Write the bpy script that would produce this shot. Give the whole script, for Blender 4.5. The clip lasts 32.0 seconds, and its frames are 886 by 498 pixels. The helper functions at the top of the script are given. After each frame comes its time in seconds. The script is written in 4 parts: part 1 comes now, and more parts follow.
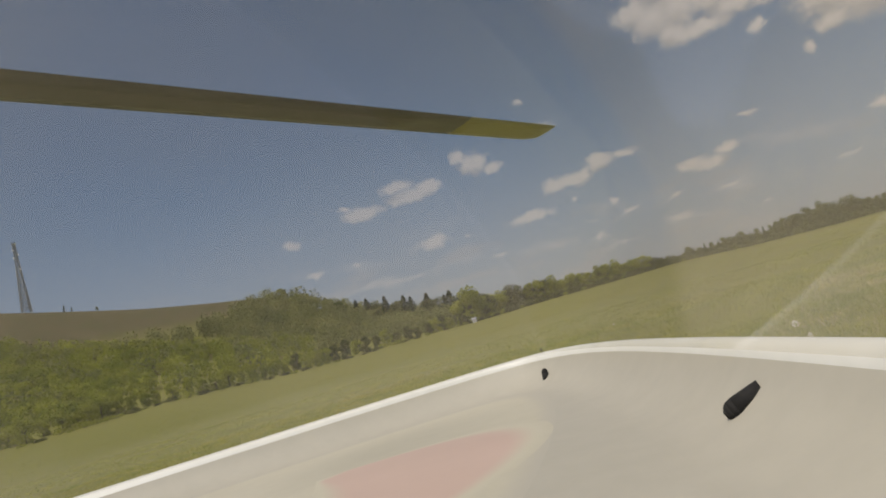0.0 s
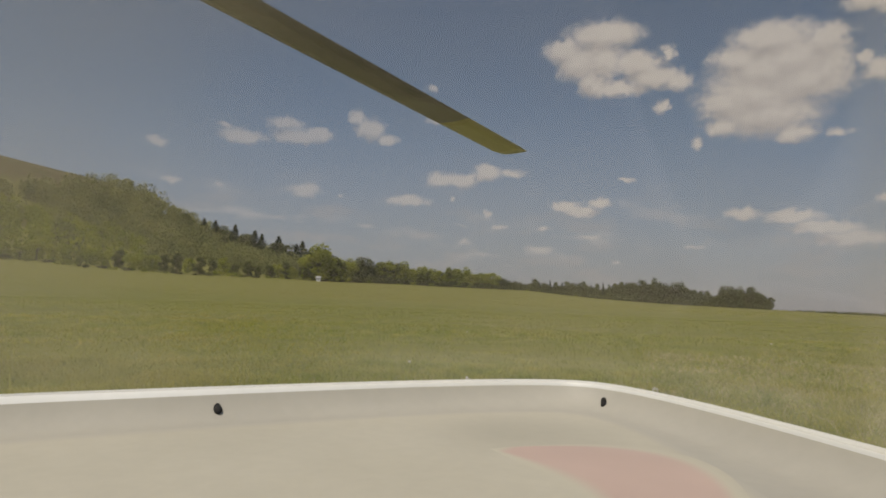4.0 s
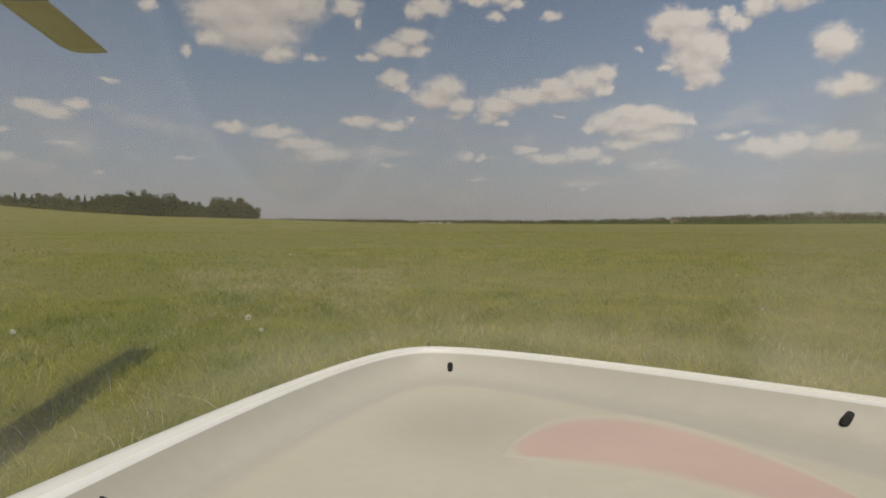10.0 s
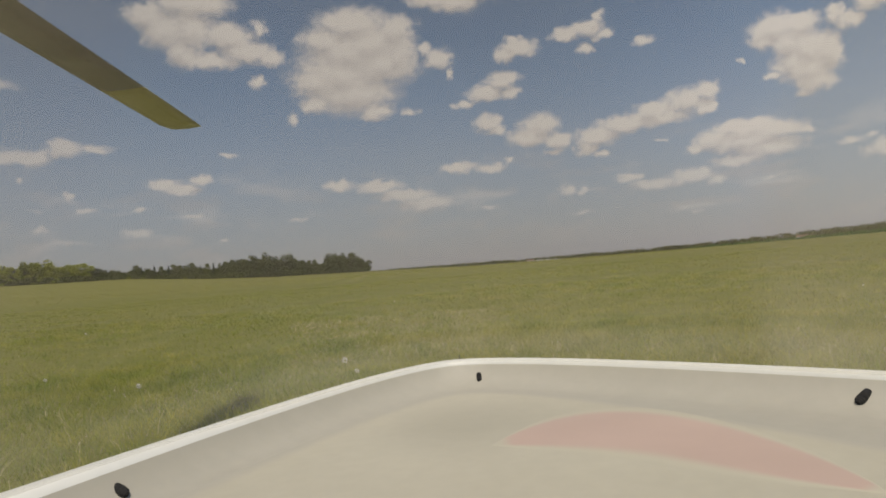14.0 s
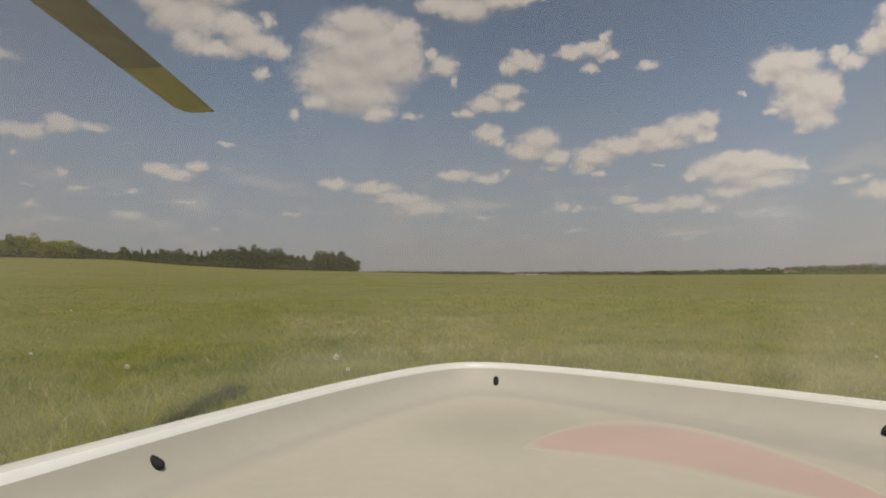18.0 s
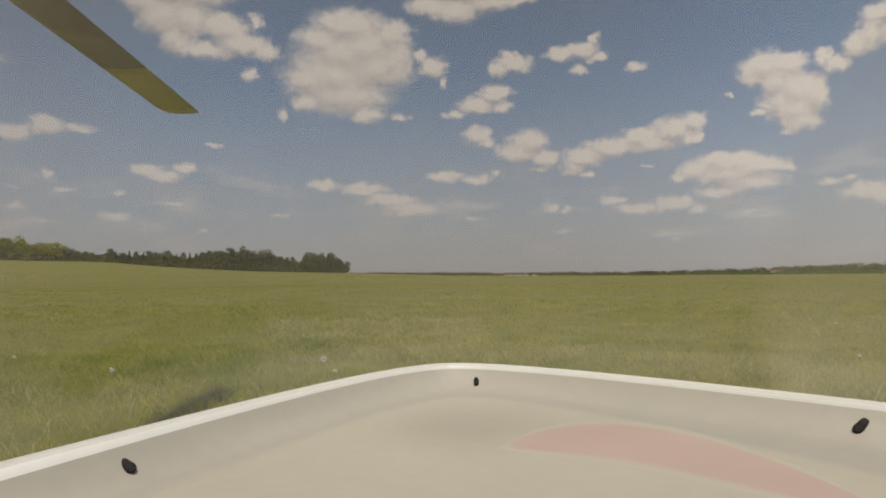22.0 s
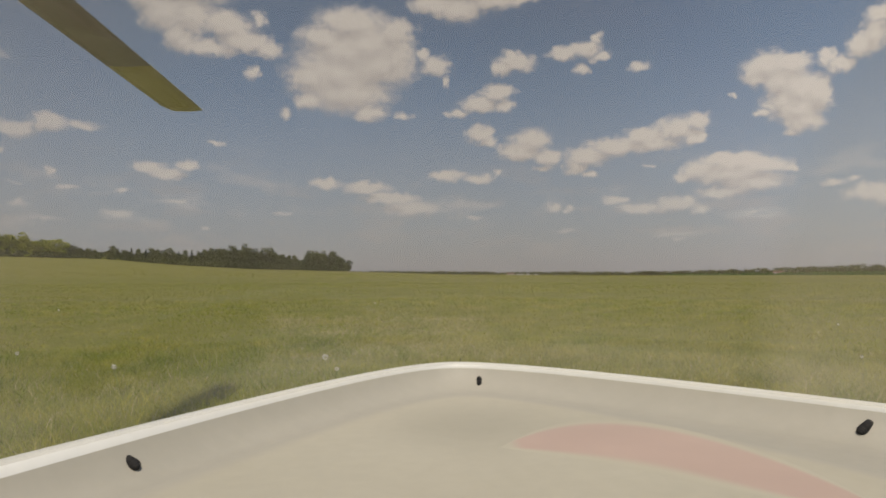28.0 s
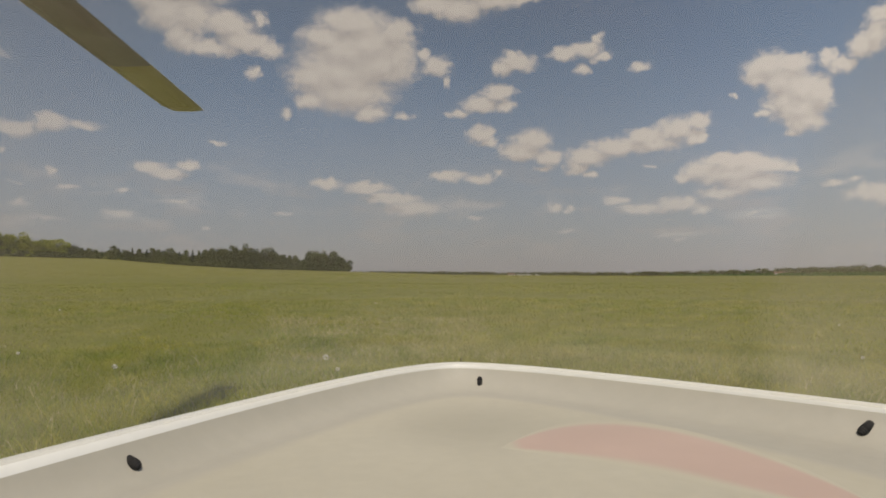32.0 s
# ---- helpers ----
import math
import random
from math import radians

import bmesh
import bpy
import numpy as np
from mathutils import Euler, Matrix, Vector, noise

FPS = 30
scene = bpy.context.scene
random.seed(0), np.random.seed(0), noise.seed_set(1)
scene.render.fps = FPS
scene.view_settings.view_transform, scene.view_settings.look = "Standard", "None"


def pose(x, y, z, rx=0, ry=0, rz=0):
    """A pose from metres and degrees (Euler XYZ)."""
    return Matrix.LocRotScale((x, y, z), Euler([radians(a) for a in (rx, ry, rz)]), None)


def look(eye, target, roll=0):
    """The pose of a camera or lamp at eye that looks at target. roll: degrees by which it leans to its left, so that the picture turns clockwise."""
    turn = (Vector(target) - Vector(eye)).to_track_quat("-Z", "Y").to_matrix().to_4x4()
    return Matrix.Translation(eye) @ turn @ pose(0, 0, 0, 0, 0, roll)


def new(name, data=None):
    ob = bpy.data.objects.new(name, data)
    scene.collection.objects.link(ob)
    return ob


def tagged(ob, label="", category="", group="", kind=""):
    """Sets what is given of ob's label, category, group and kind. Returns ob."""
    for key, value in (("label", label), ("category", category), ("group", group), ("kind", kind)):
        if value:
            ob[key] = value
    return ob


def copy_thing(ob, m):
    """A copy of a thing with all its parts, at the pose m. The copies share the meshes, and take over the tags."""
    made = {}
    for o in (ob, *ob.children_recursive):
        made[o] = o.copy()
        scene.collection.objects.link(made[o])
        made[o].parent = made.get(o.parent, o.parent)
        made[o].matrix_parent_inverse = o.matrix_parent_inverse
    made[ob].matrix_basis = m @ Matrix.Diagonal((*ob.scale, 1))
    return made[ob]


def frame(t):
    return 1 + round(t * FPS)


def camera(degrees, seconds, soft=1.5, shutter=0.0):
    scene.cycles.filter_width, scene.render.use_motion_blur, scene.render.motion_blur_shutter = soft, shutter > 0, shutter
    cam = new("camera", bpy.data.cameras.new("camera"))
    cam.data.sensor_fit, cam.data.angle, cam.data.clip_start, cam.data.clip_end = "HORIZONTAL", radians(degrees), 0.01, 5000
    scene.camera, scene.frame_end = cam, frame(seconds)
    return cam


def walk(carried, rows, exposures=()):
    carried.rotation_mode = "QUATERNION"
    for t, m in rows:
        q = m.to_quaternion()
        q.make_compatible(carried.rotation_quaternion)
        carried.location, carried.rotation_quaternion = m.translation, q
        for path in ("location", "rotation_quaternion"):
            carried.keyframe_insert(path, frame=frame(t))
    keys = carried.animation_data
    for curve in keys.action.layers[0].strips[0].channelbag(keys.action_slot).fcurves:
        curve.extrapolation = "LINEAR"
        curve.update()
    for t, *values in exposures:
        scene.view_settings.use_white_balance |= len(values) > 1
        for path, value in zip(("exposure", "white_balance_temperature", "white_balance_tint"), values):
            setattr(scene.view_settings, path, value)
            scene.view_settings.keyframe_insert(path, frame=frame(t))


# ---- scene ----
PATH = [
    (0.0, 0.432, 0.280, 0.380, 98.88, 16.61, 49.36),
    (0.5, 0.405, 0.232, 0.395, 97.44, 5.21, 46.89),
    (1.0, 0.426, 0.240, 0.381, 99.19, 6.54, 47.54),
    (1.5, 0.423, 0.204, 0.400, 97.31, 4.90, 48.30),
    (2.0, 0.417, 0.153, 0.415, 96.01, -0.52, 48.05),
    (2.5, 0.414, 0.151, 0.420, 95.35, -1.96, 48.27),
    (4.5, 0.261, 0.017, 0.441, 94.27, 0.91, 28.05),
    (5.0, 0.229, 0.015, 0.457, 92.55, 4.73, 21.29),
    (5.5, 0.132, 0.013, 0.494, 88.43, 3.63, 12.13),
    (6.0, 0.001, 0.071, 0.496, 86.80, 2.31, -3.74),
    (6.5, 0.069, 0.156, 0.468, 88.58, 7.98, -8.50),
    (7.0, 0.080, 0.148, 0.497, 85.19, 8.81, -8.47),
    (7.5, 0.066, 0.138, 0.507, 84.37, 7.44, -7.87),
    (8.0, -0.044, 0.046, 0.515, 85.04, 0.41, -6.94),
    (8.5, -0.043, 0.030, 0.452, 91.64, 6.85, -7.26),
    (9.0, -0.048, 0.031, 0.455, 91.61, 3.94, -7.51),
    (9.5, -0.054, 0.036, 0.477, 89.20, 2.03, -7.39),
    (10.0, -0.067, 0.038, 0.490, 87.67, -0.04, -7.64),
    (10.5, -0.062, 0.020, 0.444, 92.94, 1.83, -7.24),
    (11.0, -0.024, 0.012, 0.454, 92.05, 5.13, -6.57),
    (11.5, -0.023, 0.015, 0.475, 89.90, 4.67, -6.46),
    (12.0, -0.033, 0.015, 0.483, 88.98, 2.43, -6.48),
    (12.5, -0.033, 0.015, 0.483, 89.01, 1.98, -6.45),
    (13.0, -0.028, 0.012, 0.475, 89.95, 1.64, -5.08),
    (13.5, 0.026, -0.001, 0.464, 91.27, 4.27, -0.38),
    (14.0, 0.027, -0.002, 0.458, 91.71, 4.93, 1.80),
    (14.5, 0.024, -0.003, 0.455, 92.12, 5.00, 1.72),
    (16.5, 0.003, -0.001, 0.471, 90.46, 1.44, 1.33),
    (17.0, -0.015, -0.003, 0.461, 91.45, -0.06, 0.83),
    (17.5, -0.018, -0.006, 0.457, 91.88, -0.23, 0.67),
    (18.0, -0.015, -0.005, 0.453, 92.26, 0.27, 0.79),
    (18.5, -0.015, -0.005, 0.453, 92.25, -0.43, 0.73),
    (19.0, -0.009, -0.003, 0.453, 92.33, 0.18, 0.64),
    (19.5, -0.002, -0.003, 0.453, 92.26, 0.19, 0.51),
    (20.0, -0.002, -0.002, 0.452, 92.35, 0.50, -0.11),
    (20.5, -0.003, -0.002, 0.453, 92.27, 0.33, -0.15),
    (21.0, -0.004, -0.005, 0.454, 92.20, -0.15, -0.08),
    (21.5, -0.004, -0.005, 0.454, 92.18, -0.10, -0.03),
    (22.0, -0.004, -0.006, 0.453, 92.35, 0.49, -0.11),
    (22.5, -0.005, -0.006, 0.454, 92.28, 0.37, -0.07),
    (23.0, -0.005, -0.006, 0.454, 92.20, 0.16, 0.00),
    (23.5, -0.006, -0.006, 0.453, 92.30, 0.18, -0.06),
    (24.0, -0.006, -0.006, 0.453, 92.32, 0.08, -0.03),
    (24.5, -0.006, -0.006, 0.453, 92.30, 0.20, 0.01),
    (25.0, -0.006, -0.006, 0.453, 92.25, 0.21, 0.01),
    (25.5, -0.006, -0.006, 0.453, 92.25, 0.27, 0.02),
    (27.5, -0.006, -0.006, 0.453, 92.28, 0.12, 0.03),
    (28.0, -0.006, -0.006, 0.453, 92.26, 0.17, 0.04),
    (28.5, -0.006, -0.006, 0.453, 92.26, 0.08, 0.05),
    (29.0, -0.006, -0.006, 0.453, 92.31, 0.09, 0.05),
    (29.5, -0.006, -0.006, 0.453, 92.25, 0.11, 0.06),
    (30.0, -0.006, -0.006, 0.453, 92.27, 0.12, 0.07),
    (30.5, -0.006, -0.006, 0.453, 92.29, 0.14, 0.08),
    (31.0, -0.006, -0.006, 0.453, 92.25, 0.13, 0.08),
    (31.5, -0.006, -0.006, 0.453, 92.28, 0.06, 0.08),
    (32.0, -0.006, -0.006, 0.453, 92.28, 0.11, 0.10),
]
cam = camera(68.6, 32.0, soft=1.8)
walk(cam, [(t, pose(x, y, z, rx, ry, rz)) for t, x, y, z, rx, ry, rz in PATH], [(0.0, 0.08, 7000, 13), (1.5, 0.06, 7000, 13), (2.5, 0.0, 7050, 13), (7.0, -0.05, 7000, 12), (9.0, 0.0, 7000, 12), (14.5, 0.0, 7050, 12), (17.0, 0.0, 7100, 12.5), (20.0, 0.0, 7200, 13), (32.0, -0.02, 7200, 13)])

# ---------------------------------------------------------------- sky and sun
SUN_AZ, SUN_EL = 178.0, 62.0          # degrees to the right of straight ahead, above the horizon


def toward(az, el, r=1.0):
    """A point r metres off at an azimuth (right positive) and a height angle, in degrees."""
    a, e = radians(az), radians(el)
    return Vector((r * math.sin(a) * math.cos(e), r * math.cos(a) * math.cos(e), r * math.sin(e)))


world = bpy.data.worlds.new("sky")
scene.world = world
world.use_nodes = True
wn, wl = world.node_tree.nodes, world.node_tree.links
wn.clear()


def wnode(kind, operation="", data_type="", blend_type=""):
    n = wn.new(kind)
    if operation:
        n.operation = operation
    if data_type:
        n.data_type = data_type
    if blend_type:
        n.blend_type = blend_type
    return n


def wmath(op, a, b=None, c=None, clamp=False):
    n = wnode("ShaderNodeMath", operation=op)
    n.use_clamp = clamp
    for i, v in enumerate((a, b, c)):
        if v is None:
            continue
        if isinstance(v, (int, float)):
            n.inputs[i].default_value = v
        else:
            wl.new(v, n.inputs[i])
    return n.outputs[0]


sky = wnode("ShaderNodeTexSky")
sky.sky_type, sky.sun_disc, sky.sun_elevation, sky.sun_rotation = "NISHITA", False, radians(SUN_EL), radians(SUN_AZ)
sky.altitude, sky.air_density, sky.dust_density, sky.ozone_density = 300.0, 1.0, 0.5, 1.0
coord = wnode("ShaderNodeTexCoord")
split = wnode("ShaderNodeSeparateXYZ")
wl.new(coord.outputs["Generated"], split.inputs[0])
az_deg = wmath("MULTIPLY", wmath("ARCTAN2", split.outputs[0], split.outputs[1]), 57.29578)
el_deg = wmath("MULTIPLY", wmath("ARCSINE", split.outputs[2]), 57.29578)
plane = wnode("ShaderNodeCombineXYZ")
wl.new(az_deg, plane.inputs[0])
wl.new(el_deg, plane.inputs[1])


def wnoise(vector, scale, detail, rough, shift=(0, 0, 0), stretch=(1, 1.7, 1)):
    m = wnode("ShaderNodeVectorMath", operation="MULTIPLY_ADD")
    wl.new(vector, m.inputs[0])
    m.inputs[1].default_value, m.inputs[2].default_value = stretch, shift
    n = wnode("ShaderNodeTexNoise")
    n.noise_dimensions = "2D"
    wl.new(m.outputs[0], n.inputs["Vector"])
    n.inputs["Scale"].default_value, n.inputs["Detail"].default_value, n.inputs["Roughness"].default_value = scale, detail, rough
    return n.outputs["Fac"]


CLOUDS = []


def puff(az, el, w, h, thin=0.0):
    """One lobe of a cloud: where it stands, half its width and height in degrees, how thin it is."""
    CLOUDS.append((az, el, w, h, thin))


# a broad ragged cloud and a tall billowing one beside it
puff(-23.8, 20.7, 1.8, 1.5), puff(-22.3, 19.1, 1.5, 1.2), puff(-21.6, 20.8, 2.2, 1.7), puff(-18.7, 20.4, 2.1, 1.1), puff(-17.2, 19.2, 2.2, 0.9)
puff(-20.3, 18.4, 2.8, 0.6), puff(-15.3, 18.8, 1.1, 0.7), puff(-24.8, 21.7, 1.8, 1.0), puff(-21.4, 22.8, 3.4, 1.1), puff(-16.4, 16.9, 1.0, 0.8, 0.25)
puff(-16.0, 20.9, 0.7, 1.0, 0.2)
puff(-8.0, 21.3, 3.5, 1.2), puff(-4.2, 20.6, 1.8, 1.2), puff(-10.6, 20.0, 2.3, 1.0), puff(-8.2, 19.0, 4.6, 1.6), puff(-5.8, 17.9, 3.5, 1.8)
puff(-11.3, 16.7, 2.4, 1.2), puff(-8.4, 15.6, 4.2, 1.7), puff(-6.5, 14.0, 1.5, 0.7), puff(-4.0, 18.5, 1.4, 1.9), puff(-11.7, 14.9, 1.5, 0.7)
puff(-0.7, 18.0, 1.2, 0.9), puff(-1.8, 18.9, 0.6, 0.5), puff(-3.6, 13.8, 1.3, 0.4, 0.2), puff(-13.8, 13.8, 0.6, 0.7, 0.25), puff(0.4, 16.7, 0.5, 0.6, 0.2)
# small clouds high in the middle
puff(-0.9, 22.9, 2.1, 0.7), puff(1.4, 22.5, 2.4, 1.0), puff(4.5, 23.2, 3.0, 0.9), puff(7.3, 23.3, 1.7, 0.5), puff(2.9, 24.4, 5.5, 1.0)
puff(6.6, 18.2, 1.8, 0.8), puff(5.3, 17.7, 1.2, 0.5), puff(6.2, 18.9, 0.8, 0.4), puff(10.7, 18.7, 1.5, 0.5), puff(12.7, 18.9, 1.3, 0.6)
puff(13.5, 19.7, 0.6, 0.4), puff(13.8, 18.2, 0.9, 0.4), puff(12.2, 17.3, 0.7, 0.5), puff(16.9, 17.2, 1.1, 0.6, 0.3)
puff(4.9, 15.7, 1.6, 0.7), puff(3.4, 14.8, 1.9, 0.7), puff(1.3, 14.0, 1.2, 0.4), puff(5.6, 14.6, 0.9, 0.5), puff(3.3, 12.3, 1.2, 0.7)
puff(4.1, 11.5, 0.9, 0.5)
# the long slanting cloud
puff(7.8, 11.7, 1.9, 0.9), puff(7.0, 10.7, 2.2, 0.8), puff(9.2, 10.1, 1.2, 0.7), puff(8.8, 9.2, 1.2, 0.3, 0.1), puff(21.5, 12.5, 1.1, 0.7)
puff(20.0, 12.0, 1.9, 0.9), puff(17.4, 11.6, 1.9, 0.7), puff(15.0, 10.8, 2.5, 0.8), puff(12.6, 10.1, 2.0, 0.8), puff(11.6, 9.2, 1.0, 0.6)
puff(12.8, 8.6, 0.8, 0.3, 0.1), puff(17.9, 10.8, 2.7, 0.6), puff(21.3, 11.2, 1.0, 0.6), puff(17.7, 9.0, 0.7, 0.2, 0.25)
# flat-bottomed clouds in the east
puff(23.9, 9.2, 2.7, 0.6), puff(26.1, 8.6, 2.4, 0.7), puff(23.9, 8.2, 3.4, 1.0), puff(21.6, 8.5, 1.4, 0.7), puff(25.5, 7.3, 2.7, 0.7)
puff(23.5, 6.6, 2.3, 0.5), puff(20.3, 7.9, 1.0, 0.5, 0.1), puff(28.3, 8.2, 0.9, 0.4, 0.1)
puff(26.8, 16.2, 1.8, 1.0), puff(26.2, 15.4, 1.3, 0.8), puff(28.6, 16.1, 1.3, 0.7), puff(29.2, 14.1, 1.8, 1.4), puff(30.3, 13.6, 1.0, 1.4)
puff(27.9, 13.4, 1.4, 1.4), puff(29.2, 11.7, 1.4, 0.8), puff(26.5, 12.6, 0.8, 0.4, 0.1), puff(28.5, 10.9, 0.8, 0.3, 0.1), puff(24.3, 14.1, 0.3, 0.3, 0.2)
puff(30.9, 16.2, 0.6, 0.6), puff(31.9, 15.5, 1.0, 0.6), puff(33.3, 16.7, 1.1, 0.9), puff(34.0, 17.4, 0.8, 0.9), puff(35.1, 18.6, 1.6, 0.7)
puff(35.8, 17.2, 1.7, 1.3)
puff(31.3, 6.9, 1.4, 0.3, 0.2), puff(32.5, 7.1, 0.7, 0.3, 0.2), puff(33.4, 6.0, 1.6, 0.6), puff(34.8, 5.7, 1.6, 0.7), puff(35.9, 6.1, 1.4, 0.8)
puff(38.7, 6.0, 1.8, 0.9), puff(38.5, 13.3, 1.5, 1.3), puff(39.4, 10.1, 1.8, 0.8)
puff(14.8, 6.3, 1.3, 0.4), puff(16.8, 5.5, 2.2, 0.4), puff(19.8, 5.8, 1.8, 0.6), puff(21.7, 5.3, 0.9, 0.4, 0.1), puff(9.7, 5.8, 0.9, 0.5, 0.1)
puff(11.1, 5.6, 0.7, 0.3, 0.2), puff(10.6, 3.8, 1.9, 0.3, 0.35), puff(19.9, 3.0, 1.3, 0.2, 0.35), puff(25.4, 4.9, 1.6, 0.3, 0.3)
puff(28.0, 14.9, 1.8, 1.4), puff(28.9, 12.7, 1.7, 1.3), puff(-9.2, 17.2, 4.5, 2.3), puff(-6.7, 19.6, 4.0, 1.8)
# ragged rows low over the wood
puff(0.3, 8.7, 2.1, 0.5, 0.1), puff(3.3, 8.3, 1.6, 0.5, 0.15), puff(4.8, 8.9, 0.5, 0.4, 0.2), puff(-10.2, 7.9, 1.3, 0.5), puff(-6.8, 7.6, 2.4, 0.5)
puff(-4.6, 6.7, 2.9, 0.5), puff(-2.9, 5.8, 2.9, 0.6), puff(2.9, 5.0, 1.5, 0.3, 0.3)
puff(-24.5, 8.7, 1.4, 0.5), puff(-21.7, 9.0, 1.0, 0.4), puff(-23.0, 8.2, 1.6, 0.5), puff(-19.4, 11.0, 1.0, 0.3, 0.2), puff(-33.8, 10.8, 1.6, 0.6)
puff(-31.5, 11.5, 1.3, 0.6), puff(-29.4, 11.5, 1.7, 0.4, 0.1), puff(-31.4, 12.0, 0.6, 0.3), puff(-35.6, 10.8, 1.4, 0.6)
puff(-31.3, 7.9, 0.4, 0.3), puff(-30.2, 6.8, 0.8, 0.3, 0.1), puff(-26.4, 6.8, 1.0, 0.3, 0.15), puff(-33.5, 6.9, 1.1, 0.2, 0.3), puff(-22.5, 6.0, 1.7, 0.4, 0.25)
puff(-26.7, 4.9, 1.8, 0.5, 0.25), puff(-13.9, 5.3, 1.7, 0.3, 0.3), puff(-20.1, 3.9, 0.7, 0.2, 0.2), puff(-31.6, 4.3, 2.2, 0.3, 0.35), puff(-33.4, 5.4, 1.2, 0.4, 0.3)
puff(-34.4, 9.2, 0.4, 0.3, 0.1)
# scattered clouds over the wooded hill
puff(-52.9, 13.4, 2.0, 0.6), puff(-54.3, 14.1, 0.9, 0.3, 0.15), puff(-49.4, 14.8, 1.6, 0.5), puff(-48.2, 13.8, 2.4, 0.6), puff(-46.4, 14.1, 1.4, 0.5)
puff(-42.0, 14.9, 1.5, 1.0, 0.05), puff(-43.2, 15.8, 0.8, 0.7, 0.1), puff(-40.4, 14.0, 1.1, 0.5, 0.1), puff(-36.7, 18.6, 1.0, 0.5, 0.3), puff(-35.7, 16.0, 2.1, 0.6, 0.3)
puff(-38.5, 8.9, 2.5, 0.5, 0.1), puff(-47.5, 9.3, 1.5, 0.6, 0.05), puff(-54.7, 9.2, 0.8, 0.3, 0.2), puff(-44.3, 8.9, 0.6, 0.3, 0.2), puff(-49.8, 6.8, 2.0, 0.3, 0.35)
puff(-42.0, 6.5, 1.8, 0.3, 0.35), puff(-59.6, 12.3, 1.3, 0.5, 0.2), puff(-58.2, 9.3, 1.3, 0.4, 0.2)
# the sky behind goes on in the same way
for i in range(14):
    puff(70 + i * 13.5 + random.uniform(-4, 4), random.uniform(9, 40), random.uniform(3, 6), random.uniform(1.5, 3))



def cloud_body(shift):
    """How deep inside a cloud a direction lies, looked up that many degrees higher."""
    at = wnode("ShaderNodeVectorMath", operation="ADD")
    wl.new(plane.outputs[0], at.inputs[0])
    at.inputs[1].default_value = (shift * 0.35, shift, 0)
    # ragged outlines: bend the lookup a little
    curl = wnode("ShaderNodeTexNoise")
    curl.noise_dimensions = "2D"
    curl.inputs["Scale"].default_value, curl.inputs["Detail"].default_value, curl.inputs["Roughness"].default_value = 0.9, 5.0, 0.6
    wl.new(at.outputs[0], curl.inputs["Vector"])
    bend = wnode("ShaderNodeVectorMath", operation="MULTIPLY_ADD")
    wl.new(curl.outputs["Color"], bend.inputs[0])
    bend.inputs[1].default_value = (1.7, 1.0, 0)
    wl.new(at.outputs[0], bend.inputs[2])
    centred = wnode("ShaderNodeVectorMath", operation="ADD")
    wl.new(bend.outputs[0], centred.inputs[0])
    centred.inputs[1].default_value = (-0.85, -0.5, 0)
    near = None
    for az, el, w, h, thin in CLOUDS:
        m = wnode("ShaderNodeVectorMath", operation="MULTIPLY_ADD")
        wl.new(centred.outputs[0], m.inputs[0])
        w, h = w * 1.2 + 0.12, h * 1.2 + 0.12
        m.inputs[1].default_value, m.inputs[2].default_value = (1 / w, 1 / h, 0), (-az / w, -el / h, 0)
        d = wnode("ShaderNodeVectorMath", operation="LENGTH")
        wl.new(m.outputs[0], d.inputs[0])
        far = d.outputs["Value"]
        thin += max(0.0, 0.85 - h) * 0.35                # small clouds are thin
        if thin:
            far = wmath("ADD", far, thin)
        near = far if near is None else wmath("SMOOTH_MIN", near, far, 0.28)
    billow = wnoise(at.outputs[0], 0.85, 5.0, 0.58)
    wisp = wnoise(at.outputs[0], 2.6, 3.5, 0.55, (3, 9, 0))
    body = wmath("ADD", wmath("MULTIPLY", wmath("SUBTRACT", 1.0, near), 1.55), wmath("MULTIPLY_ADD", billow, 0.66, -0.36))
    return wmath("ADD", body, wmath("MULTIPLY_ADD", wisp, 0.26, -0.13))


body = cloud_body(0.0)
cover = wnode("ShaderNodeMapRange")
cover.interpolation_type = "SMOOTHSTEP"
wl.new(body, cover.inputs["Value"])
cover.inputs["From Min"].default_value, cover.inputs["From Max"].default_value = -0.08, 0.90
# clouds low over the horizon are paler and thinner
thin = wnode("ShaderNodeMapRange")
wl.new(el_deg, thin.inputs["Value"])
for key, value in (("From Min", 2.0), ("From Max", 9.0), ("To Min", 0.42), ("To Max", 0.94)):
    thin.inputs[key].default_value = value
# and those over the hill in the west are half dissolved
west = wnode("ShaderNodeMapRange")
wl.new(az_deg, west.inputs["Value"])
for key, value in (("From Min", -48.0), ("From Max", -20.0), ("To Min", 0.5), ("To Max", 1.0)):
    west.inputs[key].default_value = value
mask = wmath("MULTIPLY", wmath("MULTIPLY", cover.outputs[0], thin.outputs[0]), west.outputs[0])
# the sunlit tops are bright, the undersides grey
tone = wmath("MULTIPLY_ADD", wmath("SUBTRACT", body, cloud_body(0.9)), 0.55, 0.54, clamp=True)
ramp = wnode("ShaderNodeValToRGB")
ramp.color_ramp.elements[0].position, ramp.color_ramp.elements[0].color = 0.08, (0.350, 0.338, 0.340, 1)
ramp.color_ramp.elements[1].position, ramp.color_ramp.elements[1].color = 0.80, (0.495, 0.476, 0.464, 1)
wl.new(tone, ramp.inputs[0])

